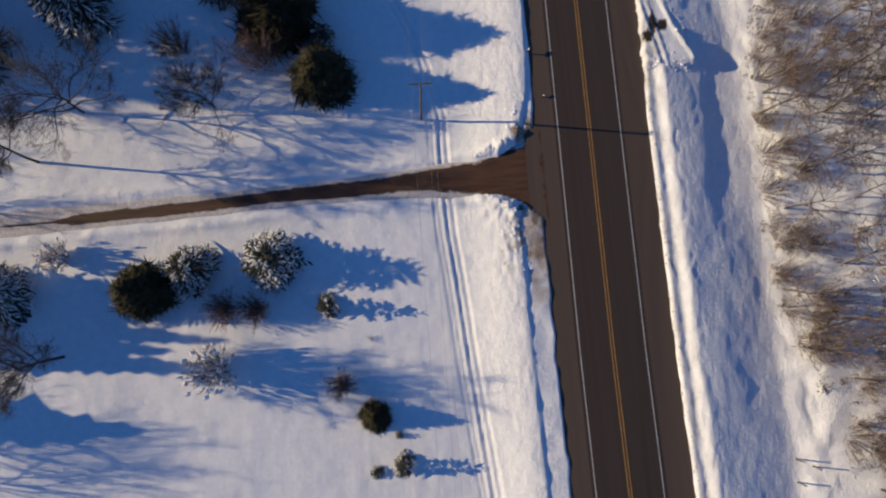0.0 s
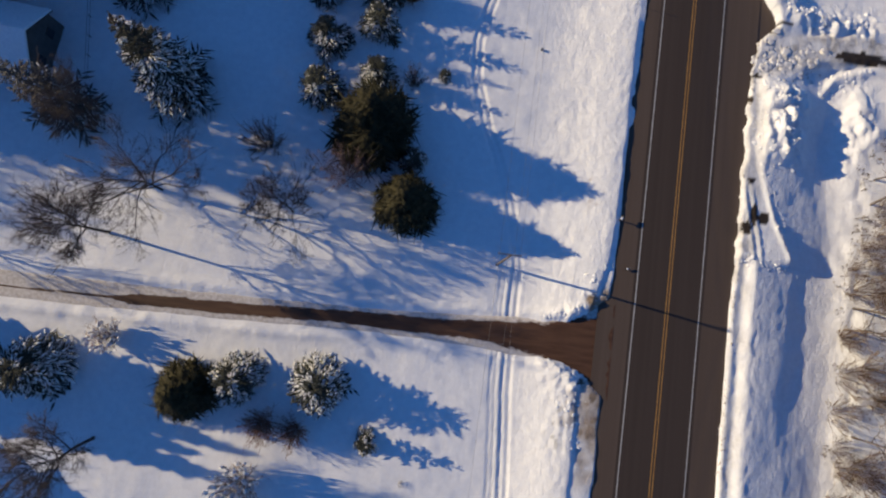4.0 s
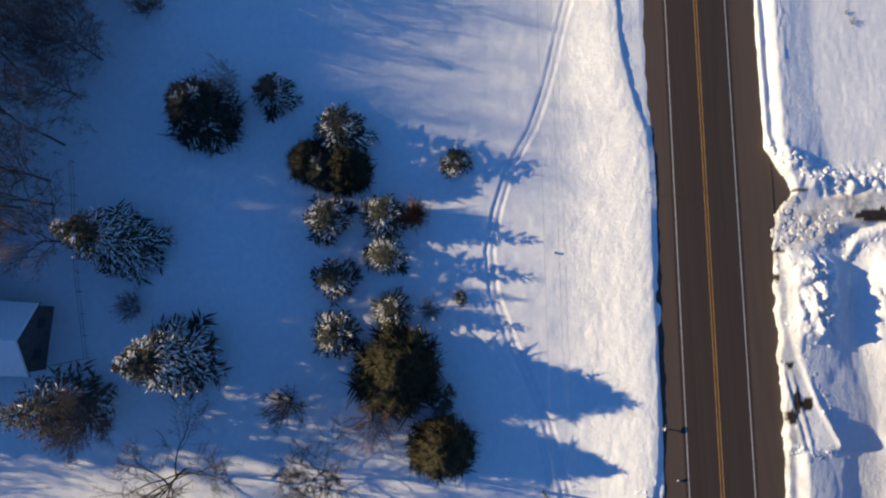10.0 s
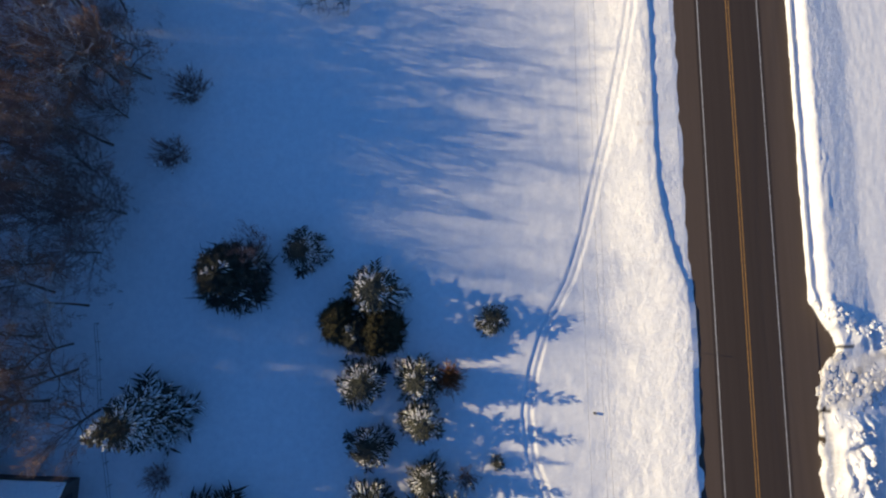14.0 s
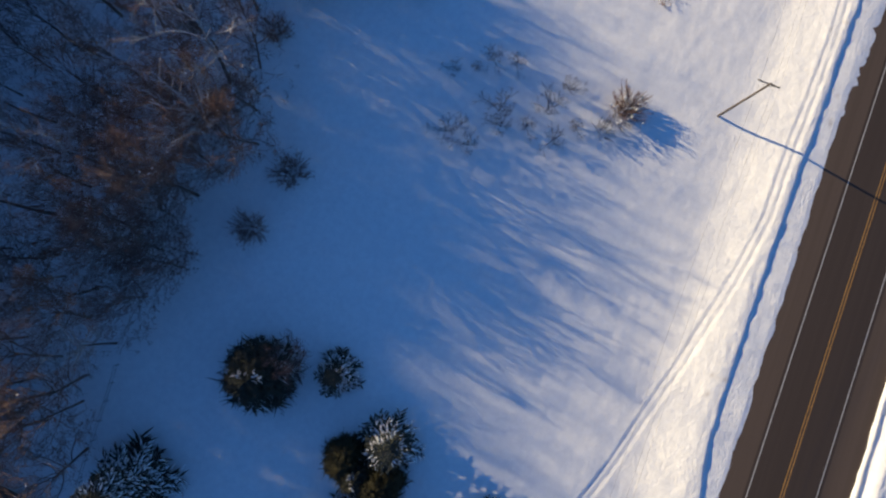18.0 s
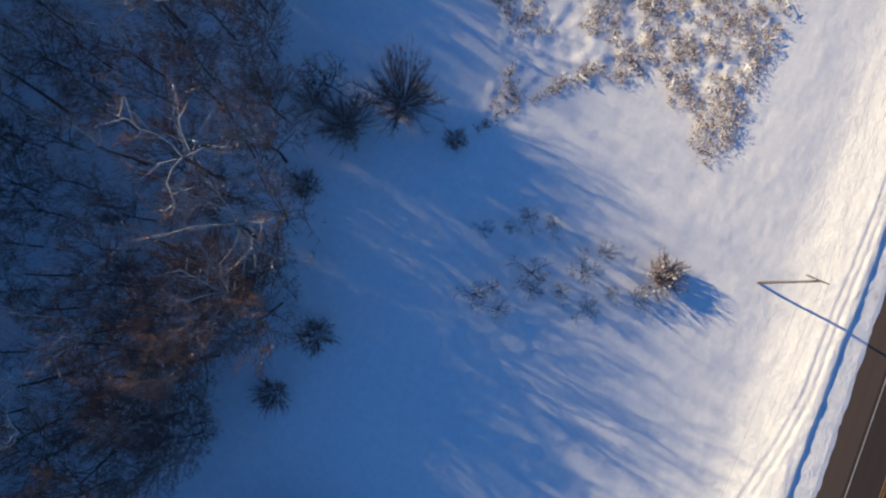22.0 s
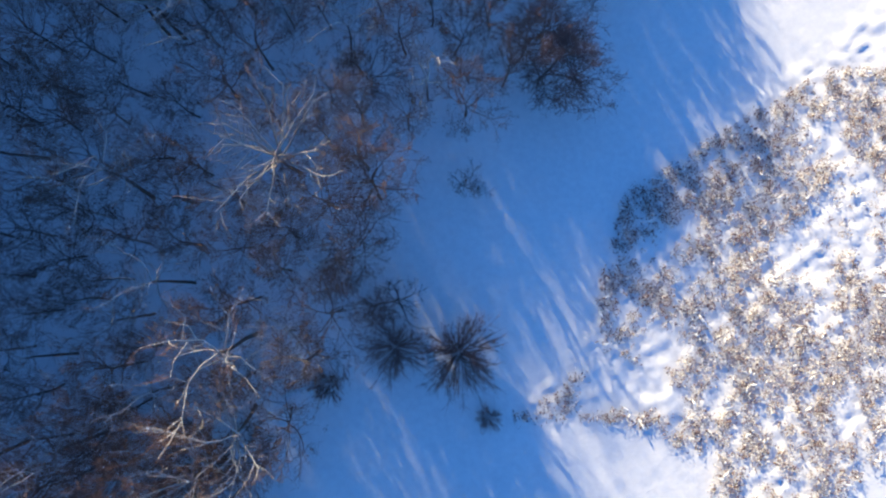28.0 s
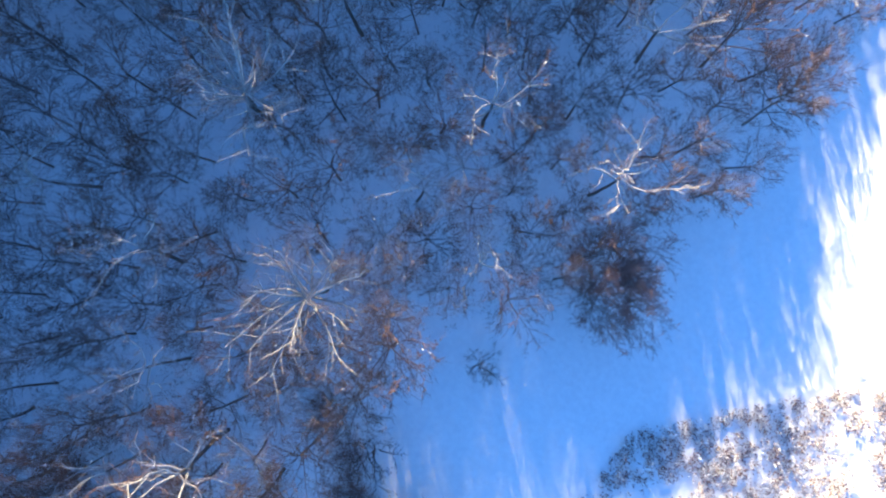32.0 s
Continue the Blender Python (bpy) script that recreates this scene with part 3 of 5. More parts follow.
def bare_tree_rows(seed, H, n_limb, limb, rise, twigs=3, low=0.3, thick=1.0, bend=0.16, lean=0.08, boughs=6):
    """A leafless tree: a trunk that forks, limbs that curve up, side branches, branchlets and twigs."""
    rng = np.random.RandomState(seed)
    trunk, limbs, tw = [], [], []
    tp = polyline(np.array([0, 0, -0.6]), np.array([rng.normal(0, lean), rng.normal(0, lean), 1.0]), H * 0.60, 6, 0.05, rng, 0.0135 * H, 0.0065 * H, trunk)
    stems = []
    for i in range(n_limb):
        if i < 3:
            # leaders that carry on from the fork
            f, a, el = 0.95, tp[-1 - i % 2], 1.05 + rng.normal(0, 0.1)
            L = H * (0.40 + 0.06 * rng.rand())
        else:
            f = low + (0.62 - min(low, 0.5)) * (i - 3 + rng.rand()) / max(1, n_limb - 3)
            k = np.clip(f / 0.62 * 6, 0, 5.99)
            a = tp[int(k)] + (tp[int(k) + 1] - tp[int(k)]) * (k % 1)
            el = rise + rng.normal(0, 0.15)
            L = H * limb * (1.25 - 0.6 * f) * (0.8 + 0.4 * rng.rand())
        az = i * 2.4 + rng.rand() * 1.0
        d = np.array([math.cos(az) * math.cos(el), math.sin(az) * math.cos(el), math.sin(el)])
        stems.append((polyline(a, d, L, 5, bend, rng, 0.0058 * H * thick * (1.25 - f * 0.5), 0.0018 * H * thick, limbs, 0.10), d, L))
    for lp, d, L in stems:
        side = np.cross(d, [0, 0, 1.0])
        side /= np.linalg.norm(side) + 1e-6
        for j in range(boughs):
            q = 0.22 + 0.78 * (j + rng.rand()) / boughs
            kk = min(q * 5, 4.99)
            b = lp[int(kk)] + (lp[int(kk) + 1] - lp[int(kk)]) * (kk % 1)
            along = lp[min(int(kk) + 1, 5)] - lp[int(kk)]
            e = along / np.linalg.norm(along) + side * (1 if j % 2 else -1) * (0.45 + 0.5 * rng.rand()) + rng.normal(0, 0.25, 3) + np.array([0, 0, 0.12])
            e /= np.linalg.norm(e)
            bl = L * 0.56 * (1.15 - 0.6 * q) * (0.7 + 0.6 * rng.rand())
            bp = polyline(b, e, bl, 2, bend, rng, 0.0019 * H * thick, 0.0010 * H, limbs)
            for i in range(5):
                u = 0.15 + 0.85 * (i + rng.rand()) / 5
                c = bp[0] + (bp[1] - bp[0]) * 2 * u if u < 0.5 else bp[1] + (bp[2] - bp[1]) * (2 * u - 1)
                g = e + rng.normal(0, 0.5, 3) + np.array([0, 0, 0.12])
                g /= np.linalg.norm(g)
                sl = bl * (0.55 - 0.25 * u) * (0.7 + 0.6 * rng.rand()) + 0.25
                t = c + g * sl
                tw.append((*c, *t, 0.014, 0.006))
                for _ in range(twigs):
                    w = rng.rand()
                    h = g + rng.normal(0, 0.55, 3) + np.array([0, 0, 0.1])
                    h /= np.linalg.norm(h)
                    r = c + (t - c) * w
                    tw.append((*r, *(r + h * (0.45 + 0.75 * rng.rand()) * H / 13), 0.0135 + 0.004 * rng.rand(), 0.007))
    return trunk, limbs, tw


PROTO = {}


def put(key, build, x, y, scale=1.0, turn=0.0, tall=1.0, lift=0.0, lean=(0, 0), label=None):
    """Places a thing of that kind on the snow; the first is built, the rest share its meshes."""
    m = pose(x, y, gz(x, y) + lift, lean[0], lean[1], turn) @ Matrix.Diagonal((scale, scale, scale * tall, 1))
    if key in PROTO:
        ob = copy_thing(PROTO[key], m)
    else:
        ob = PROTO[key] = build()
    ob.matrix_basis = m
    if label:
        ob["label"] = label
    return ob


def bare_tree(seed, H, n_limb, limb, rise, bark, limb_mat, twig_mat, label, twigs=4, low=0.3, group="bare woodland trees", thick=1.0, bend=0.16, lean=0.08, fine=1.0, boughs=6, snow=26):
    def build():
        trunk, limbs, tw = bare_tree_rows(seed, H, n_limb, limb, rise, twigs, low, thick, bend, lean, boughs)
        tw = [(*r[:6], r[6] * fine, r[7] * fine) for r in tw]
        ob = tagged(new({"roadside trees": "roadside_tree", "yard trees": "yard_tree", "bushes in the clearing": "bush"}.get(group, "bare_tree")), label, "tree", group)
        link_part("trunk", tube_mesh("trunk", trunk, 6), bark, ob)
        link_part("branchwork", tube_mesh("branchwork", limbs, 3), limb_mat, ob)
        link_part("crown", spike_mesh("crown", tw), twig_mat, ob, "fine leafless twigs")["kind"] = "stuff"
        if snow:
            rng = np.random.RandomState(seed + 900)
            sn = []
            for i in rng.randint(0, len(limbs), snow):
                p, q, r = np.array(limbs[i][:3]), np.array(limbs[i][3:6]), limbs[i][6]
                a = rng.rand() * 0.6
                b, e = p + (q - p) * a, p + (q - p) * (a + 0.1 + 0.25 * rng.rand())
                up = np.array([0, 0, r * 0.9])
                sn.append((*(b + up), *(e + up), 0.05 + 0.05 * rng.rand(), 0.05))
            link_part("snow_load", spindle_mesh("snow_load", sn), SNOW, ob, "small patches of snow on limbs")["kind"] = "stuff"
        return ob
    return build


TREE_H = [13.0, 14.0, 12.0, 13.5, 12.5, 11.0]
TREES = [
    bare_tree(11, 13.0, 10, 0.40, 0.62, BARK, LIMB_BROWN, TWIG, "leafless brown deciduous tree in deep snow"),
    bare_tree(12, 14.0, 10, 0.34, 0.80, BARK, BARK_GREY, TWIG, "tall leafless brown tree in shaded snow"),
    bare_tree(13, 12.0, 9, 0.42, 0.50, BARK, TWIG_RED, TWIG_RED, "leafless tree with russet twigs in snow"),
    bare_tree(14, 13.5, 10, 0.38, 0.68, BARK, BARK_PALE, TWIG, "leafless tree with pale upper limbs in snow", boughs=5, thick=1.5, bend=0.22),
    bare_tree(15, 12.5, 10, 0.38, 0.60, BARK_GREY, LIMB_BROWN, TWIG, "bare grey-brown tree standing in snow", bend=0.2),
    bare_tree(16, 11.0, 9, 0.42, 0.75, BARK, LIMB_BROWN, TWIG_RED, "smaller leafless tree with reddish crown"),
]
# limbs in a paler colour than the brown trunk
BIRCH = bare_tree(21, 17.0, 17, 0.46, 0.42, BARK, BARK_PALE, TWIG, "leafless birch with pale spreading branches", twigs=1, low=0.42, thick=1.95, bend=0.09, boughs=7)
OAK = [bare_tree(22, 17.0, 8, 0.34, 0.45, BARK, BARK_PALE, TWIG, "tall dark-trunked tree with crooked pale limbs", twigs=2, low=0.5, thick=1.35, bend=0.32, lean=0.14),
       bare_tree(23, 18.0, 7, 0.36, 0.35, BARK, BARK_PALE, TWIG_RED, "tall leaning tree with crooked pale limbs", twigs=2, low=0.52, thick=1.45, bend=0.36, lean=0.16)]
EDGE_TREE = bare_tree(25, 8.5, 18, 0.50, 0.60, BARK, LIMB_BROWN, TWIG_MID, "dense broad leafless tree at the wood edge", twigs=5, low=0.12, boughs=7, snow=12)
BUSH_TREE = bare_tree(26, 3.0, 8, 0.62, 0.62, BARK_DARK, BARK_DARK, TWIG_DARK, "low crooked dark-stemmed bush in snow", twigs=1, low=0.08, group="bushes in the clearing", thick=2.4, bend=0.3, lean=0.2, boughs=5, snow=8, fine=0.8)
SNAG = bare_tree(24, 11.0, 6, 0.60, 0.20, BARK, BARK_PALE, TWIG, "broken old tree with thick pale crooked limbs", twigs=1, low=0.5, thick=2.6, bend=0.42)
EAST_TREE = [bare_tree(31, 10.0, 9, 0.40, 0.60, BARK, BARK, TWIG_TAN, "leafless tan-twigged tree beside the road", group="roadside trees", twigs=2, boughs=5, snow=0),
             bare_tree(32, 11.0, 9, 0.36, 0.75, BARK, BARK, TWIG_TAN, "sunlit leafless tree with tan twigs", group="roadside trees", twigs=2, boughs=5, snow=0)]
YARD_TREE = [bare_tree(41, 9.5, 12, 0.62, 0.40, BARK_DARK, BARK_DARK, TWIG_DARK, "leafless yard tree with wide dark limbs", group="yard trees", low=0.18, twigs=9, fine=0.65, thick=1.5, bend=0.24, boughs=9, snow=0),
             bare_tree(42, 7.0, 14, 0.56, 0.48, BARK_DARK, BARK_DARK, TWIG_DARK, "small spreading leafless yard tree on snow", group="yard trees", low=0.12, twigs=9, fine=0.65, thick=1.1, bend=0.2, boughs=9, snow=0),
             bare_tree(43, 12.5, 12, 0.34, 0.60, BARK_DARK, BARK_DARK, TWIG_DARK, "tall slender leafless yard tree", group="yard trees", low=0.35, twigs=9, fine=0.65, boughs=9, snow=0)]


def conifer(seed, H, R, needles, snowy, profile, label, name="spruce_tree", boughs=150, cones_on=False, sprays=13, ragged=0.55, fluff=0.12):
    """A conifer of layered boughs, each a fan of tufts, with snow lying on many of them."""
    def build():
        rng = np.random.RandomState(seed)
        trunk, tuft, snow, cones = [], [], [], []
        polyline(np.array([0, 0, -0.6]), np.array([0, 0, 1.0]), H + 0.4, 6, 0.015, rng, 0.018 * H, 0.003 * H, trunk)
        for i in range(boughs):
            f = (i + 0.5) / boughs
            f = 1 - (1 - f) ** 0.75
            z = H * (0.04 + 0.94 * f)
            L = R * max(0.06, (1 - f) ** profile) * (0.9 - 0.5 * ragged + ragged * rng.rand())
            az = i * 2.39996 + rng.normal(0, 0.2)
            out = np.array([math.cos(az), math.sin(az), 0])
            side = np.array([-out[1], out[0], 0])
            droop = -0.25 + 0.55 * f + rng.normal(0, 0.08)
            ax = out + np.array([0, 0, droop])
            root = np.array([0, 0, z])
            wide = 0.075 + 0.042 * L
            tip = root + ax * L
            tuft.append((*(root + ax * L * 0.15), *tip, wide * 0.5, wide * 0.4))
            has_snow = rng.rand() < snowy * (1.0 if f < 0.6 else 0.25)
            if cones_on and f > 0.6:
                for _ in range(3):
                    c = root + ax * L * rng.uniform(0.3, 1.0)
                    cones.append((*(c + np.array([0, 0, 0.08])), *(c + rng.normal(0, 0.08, 3) - np.array([0, 0, 0.28])), 0.07, 0.07))
            if has_snow:
                up = np.array([0, 0, wide * 0.55])
                snow.append((*(root + ax * L * 0.42 + up), *(tip + up * 0.6), wide * 0.6, wide * 0.35))
            for s, sg in [(0.22 + 0.79 * q / sprays, 1 if q % 2 else -1) for q in range(sprays)]:
                b = root + ax * L * s
                fl = L * (0.42 - 0.18 * s) * (0.8 + 0.5 * rng.rand())
                e = b + (out * 0.75 + side * sg * (0.5 + 0.5 * rng.rand()) + np.array([0, 0, droop - 0.12 + rng.normal(0, fluff)]) + rng.normal(0, fluff - 0.1, 3)) * fl * 1.1
                w = wide * (0.46 + 0.24 * rng.rand()) * (13 / sprays) ** 0.5
                tuft.append((*b, *e, w, w * 0.6))
                if has_snow and rng.rand() < 0.72:
                    up = np.array([0, 0, w * 0.7])
                    snow.append((*(b + (e - b) * 0.25 + up), *(e + up * 0.7), w * (0.52 + 0.4 * rng.rand()), w * 0.42))
        ob = tagged(new(name), label, "tree", "conifers in the yard")
        link_part("trunk", tube_mesh("trunk", trunk, 6), BARK, ob)
        leaves = spike_mesh("foliage", tuft, 1.5) if name == "pine_tree" else spindle_mesh("foliage", tuft)
        link_part("foliage", leaves, needles, ob, smooth=False)["kind"] = "stuff"
        if cones:
            link_part("cones", spindle_mesh("cones", cones), CONE, ob, "brown cones near the top", smooth=False)["kind"] = "stuff"
        if snow:
            link_part("snow_load", spindle_mesh("snow_load", snow), SNOW, ob, "snow lying on the boughs")["kind"] = "stuff"
        return ob
    return build


SPRUCE_TALL = conifer(51, 15.0, 4.2, NEEDLE_SPRUCE, 0.72, 0.85, "tall dark spruce with snow-laden boughs", boughs=230, cones_on=True)
LARCH = conifer(58, 13.0, 4.4, NEEDLE_LARCH, 0.38, 0.6, "tall sparse faded conifer with thin snowy boughs", boughs=80, sprays=9, fluff=0.3)
SPRUCE_MID = conifer(52, 6.0, 2.8, NEEDLE_SPRUCE, 0.55, 0.75, "dark green spruce dusted with snow", boughs=115)
SPRUCE_MID2 = conifer(53, 5.5, 2.8, NEEDLE_SPRUCE, 0.7, 0.7, "young spruce carrying clumps of snow", boughs=105)
SPRUCE_SMALL = conifer(54, 3.0, 2.1, NEEDLE_SPRUCE, 0.6, 0.55, "small spreading spruce dusted with snow", boughs=60)
PINE = conifer(55, 9.2, 4.5, NEEDLE_PINE, 0.02, 0.85, "full green pine with little snow", "pine_tree", boughs=230, sprays=36, ragged=0.5, fluff=0.42)
PINE_DARK = conifer(56, 7.0, 3.6, NEEDLE_SPRUCE, 0.16, 0.42, "dark dense evergreen with light snow", "pine_tree", boughs=190, sprays=32, ragged=0.3, fluff=0.42)
PINE_PLAIN = conifer(59, 6.5, 3.6, NEEDLE_PINE, 0.0, 0.40, "dense dark olive evergreen without snow", "pine_tree", boughs=190, sprays=32, ragged=0.3, fluff=0.42)
SNOWY = conifer(57, 5.5, 3.4, NEEDLE_SPRUCE, 0.92, 0.5, "rounded spruce heavily coated with snow", boughs=140)


def shrub(seed, H, R, stems, mat, label, snow=0.0, group="shrubs", dense=6, base=0.45):
    """A shrub of many stems that spread from the ground, each with side twigs."""
    def build():
        rng = np.random.RandomState(seed)
        st, tw, sn = [], [], []
        for i in range(stems):
            az, o = i * 2.4 + rng.rand(), rng.rand() ** 0.4
            d = np.array([math.cos(az) * o * R / H, math.sin(az) * o * R / H, 1.0])
            d /= np.linalg.norm(d)
            b = np.array([math.cos(az) * base * R * o * rng.rand(), math.sin(az) * base * R * o * rng.rand(), -0.2])
            L = (H + 0.2) * (0.75 + 0.35 * rng.rand()) * math.sqrt(1 + (o * R / H) ** 2 * 0.6)
            pts = polyline(b, d, L, 3, 0.13, rng, 0.020, 0.009, st)
            for _ in range(dense):
                k = 1 + 1.99 * rng.rand()
                c = pts[int(k)] + (pts[int(k) + 1] - pts[int(k)]) * (k % 1)
                g = d + rng.normal(0, 0.5, 3)
                g /= np.linalg.norm(g)
                tw.append((*c, *(c + g * (0.45 + 0.6 * rng.rand()) * H / 3), 0.013, 0.007))
            if rng.rand() < snow:
                for _ in range(2 if snow > 0.5 else 1):
                    c = pts[1] + (pts[3] - pts[1]) * rng.rand() + rng.normal(0, 0.1, 3)
                    sn.append((*(c - d * 0.3), *(c + d * 0.35), 0.13 + 0.1 * rng.rand(), 0.1))
        ob = tagged(new("shrub"), label, "shrub", group)
        link_part("stem_clump", tube_mesh("stem_clump", st, 4), mat, ob)
        link_part("twig_mass", spike_mesh("twig_mass", tw), mat, ob)["kind"] = "stuff"
        if sn:
            link_part("snow_load", spindle_mesh("snow_load", sn), SNOW, ob, "snow caught in the stems")["kind"] = "stuff"
        return ob
    return build


SHRUB_RED = shrub(61, 3.0, 1.7, 64, TWIG_DARK, "leafless reddish-brown shrub in snow", dense=15)
SHRUB_BROWN = shrub(62, 3.4, 2.2, 60, TWIG_MID, "bare brown many-stemmed shrub in snow", dense=14)
SHRUB_FLAT = shrub(63, 1.8, 1.7, 30, TWIG_DARK, "low bare shrub poking out of snow", 0.16, dense=12)
SHRUB_SNOW = shrub(64, 2.2, 1.8, 90, TWIG_RED, "low shrub thickly covered with snow", 0.9, dense=5)
SHRUB_ORANGE = shrub(65, 1.9, 1.1, 230, RUST_LEAF, "dense rounded rust-orange shrub", dense=8)
SHRUB_DENSE = shrub(68, 1.9, 1.3, 130, TWIG_RED, "dense rounded brown shrub on open snow", dense=8)
SHRUB_TUFT = shrub(69, 1.8, 1.7, 95, TWIG_FAN, "rounded hazy bare shrub with snow inside", 0.3, dense=15, base=0.55)
SHRUB_BIG = shrub(66, 3.6, 3.6, 120, TWIG_FAN, "broad leafless shrub with fan of stems", dense=24, base=0.2)

rnd = random.Random(5)
spin = lambda: rnd.uniform(0, 360)

# yard conifers: kind, x, y, scale, height factor
for key, build, x, y, s, tall in (
        ("spruce_tall", SPRUCE_TALL, -38.2, 39.9, 1.05, 1.0), ("spruce_tall", SPRUCE_TALL, -45.2, 52.3, 1.0, 0.95),
        ("larch", LARCH, -49.5, 35.2, 0.95, 1.0),
        ("pine", PINE, -14.8, 37.6, 1.2, 0.9), ("spruce_mid", SPRUCE_MID, -15.6, 44.4, 0.85, 1.0),
        ("spruce_mid", SPRUCE_MID, -22.0, 41.6, 1.0, 1.0), ("spruce_mid2", SPRUCE_MID2, -22.0, 48.0, 1.0, 1.0),
        ("spruce_mid2", SPRUCE_MID2, -16.0, 50.4, 0.95, 1.1), ("spruce_mid", SPRUCE_MID, -16.6, 55.0, 1.0, 1.0),
        ("spruce_mid2", SPRUCE_MID2, -22.6, 54.9, 1.1, 0.95), ("spruce_small", SPRUCE_SMALL, -7.9, 61.5, 1.05, 0.9),
        ("spruce_small", SPRUCE_SMALL, -7.6, 45.6, 0.48, 1.0), ("spruce_small", SPRUCE_SMALL, -9.9, 34.3, 0.9, 1.4),
        ("pine", PINE, -10.2, 29.2, 0.86, 0.95), ("spruce_mid", SPRUCE_MID, -21.2, 65.0, 1.25, 1.0),
        ("pine_plain", PINE_PLAIN, -25.0, 61.6, 0.72, 0.9), ("pine_plain", PINE_PLAIN, -20.8, 60.6, 0.86, 0.85), ("pine_dark", PINE_DARK, -23.2, 60.6, 0.7, 0.9),
        ("spruce_mid2", SPRUCE_MID2, -29.3, 69.6, 1.0, 0.9), ("pine_dark", PINE_DARK, -37.0, 67.0, 1.15, 0.9),
        ("pine", PINE, -30.8, 5.4, 0.80, 1.0), ("snowy", SNOWY, -25.8, 7.4, 0.9, 1.0), ("snowy", SNOWY, -16.9, 7.8, 1.0, 0.95),
        ("spruce_small", SPRUCE_SMALL, -10.9, 2.2, 0.75, 1.5), ("snowy", SNOWY, -47.0, 6.0, 1.1, 1.1),
        ("pine", PINE, -6.4, -10.3, 0.42, 0.85), ("spruce_small", SPRUCE_SMALL, -3.6, -15.8, 0.7, 1.4),
        ("spruce_small", SPRUCE_SMALL, -6.6, -16.4, 0.42, 1.0), ("spruce_small", SPRUCE_SMALL, -3.9, -12.7, 0.25, 1.0)):
    put(key, build, x, y, s, spin(), tall)

# shrubs and small trees of the yard
for key, build, x, y, s in (
        ("shrub_orange", SHRUB_ORANGE, -12.9, 55.2, 1.3), ("shrub_red", SHRUB_RED, -27.2, 34.1, 1.35),
        ("shrub_brown", SHRUB_BROWN, -17.4, 32.0, 1.35), ("shrub_red", SHRUB_RED, -11.2, 44.2, 0.8), ("shrub_dense", SHRUB_DENSE, -22.4, 2.8, 1.35),
        ("shrub_dense", SHRUB_DENSE, -19.0, 2.3, 1.25), ("shrub_snow", SHRUB_SNOW, -23.6, -3.8, 1.5), ("shrub_dense", SHRUB_DENSE, -9.9, -6.6, 1.15),
        ("shrub_snow", SHRUB_SNOW, -40.7, 10.1, 1.0), ("shrub_tuft", SHRUB_TUFT, -44.9, 45.1, 0.9), ("shrub_flat", SHRUB_FLAT, -6.5, -1.9, 0.25), ("shrub_flat", SHRUB_FLAT, 41.6, 79.0, 0.3), ("shrub_flat", SHRUB_FLAT, 41.0, 80.2, 0.22)):
    put(key, build, x, y, s, spin())
for k, x, y, s in ((0, -38.4, 27.2, 1.15), (1, -23.0, 26.6, 1.15), (2, -43.6, 21.6, 1.1), (2, -40.5, -1.0, 1.1), (2, -46.5, 33.5, 0.9)):
    put("yard%d" % k, YARD_TREE[k], x, y, s, spin())
put("edge_tree", EDGE_TREE, -34.2, 69.2, 0.72, 30, 1.0, label="small hazy brown leafless tree between conifers")

# the wood on the west side
EDGE_Y = [20, 36, 48, 56, 64, 75, 84, 92, 100, 107, 113, 119, 130, 137, 146, 153, 164, 171, 180, 215]
EDGE_X = [-62, -62, -60, -56, -51, -48.5, -51, -46, -46, -54, -53, -61, -65, -63, -64, -66, -69, -77, -81, -88]
put("birch", BIRCH, -71.4, 116.0, 1.0, 40, 1.12)
put("birch", BIRCH, -51.2, 90.2, 0.8, 200)
put("birch", BIRCH, -91.8, 115.0, 1.0, 110)
OAKS = [(0, -79.0, 101.3, 1.0), (1, -93.2, 113.9, 0.8), (1, -59.9, 101.3, 1.1), (0, -53.8, 96.4, 1.05), (1, -61.4, 82.2, 0.8), (0, -70.2, 84.8, 0.7),
        (0, -78.0, 128.3, 0.8), (1, -68.6, 99.3, 0.8), (0, -57.5, 104.8, 0.7), (1, -84.0, 138.0, 0.95), (0, -90.0, 95.0, 0.9), (1, -73.0, 147.0, 0.9),
        (0, -86.0, 157.0, 1.0), (1, -66.0, 75.0, 0.9), (0, -98.0, 128.0, 1.0), (1, -60.5, 92.0, 0.75)]
for k, x, y, s in OAKS:
    put("oak%d" % k, OAK[k], x, y, s, spin())
for x, y, s, tall in ((-63.0, 143.8, 1.25, 0.72), (-60.8, 147.5, 1.05, 0.72), (-67.0, 147.0, 1.2, 0.72), (-58.5, 112.0, 0.66, 0.72), (-50.0, 74.5, 1.0, 1.0), (-52.5, 70.0, 0.95, 1.0),
                      (-50.2, 86.0, 0.95, 1.0), (-49.5, 94.5, 1.0, 0.95), (-53.5, 79.5, 1.1, 1.0), (-54.0, 90.0, 1.1, 1.05), (-56.0, 74.0, 1.1, 1.1), (-57.0, 84.0, 1.15, 1.1)):
    put("edge_tree", EDGE_TREE, x, y, s, spin(), tall)
put("snag", SNAG, -69.0, 132.7, 1.0, 250)
SHADE_Y = [60, 68, 76, 85, 90, 95, 102, 110, 113, 116, 119, 122, 126, 135, 145, 153, 158, 165, 171, 185, 215]
SHADE_X = [-1, -0.5, 0, 3, 4, 4, 2, 1, -2, -9, -19, -25, -26, -28, -30, -33, -42, -50, -70, -85, -95]


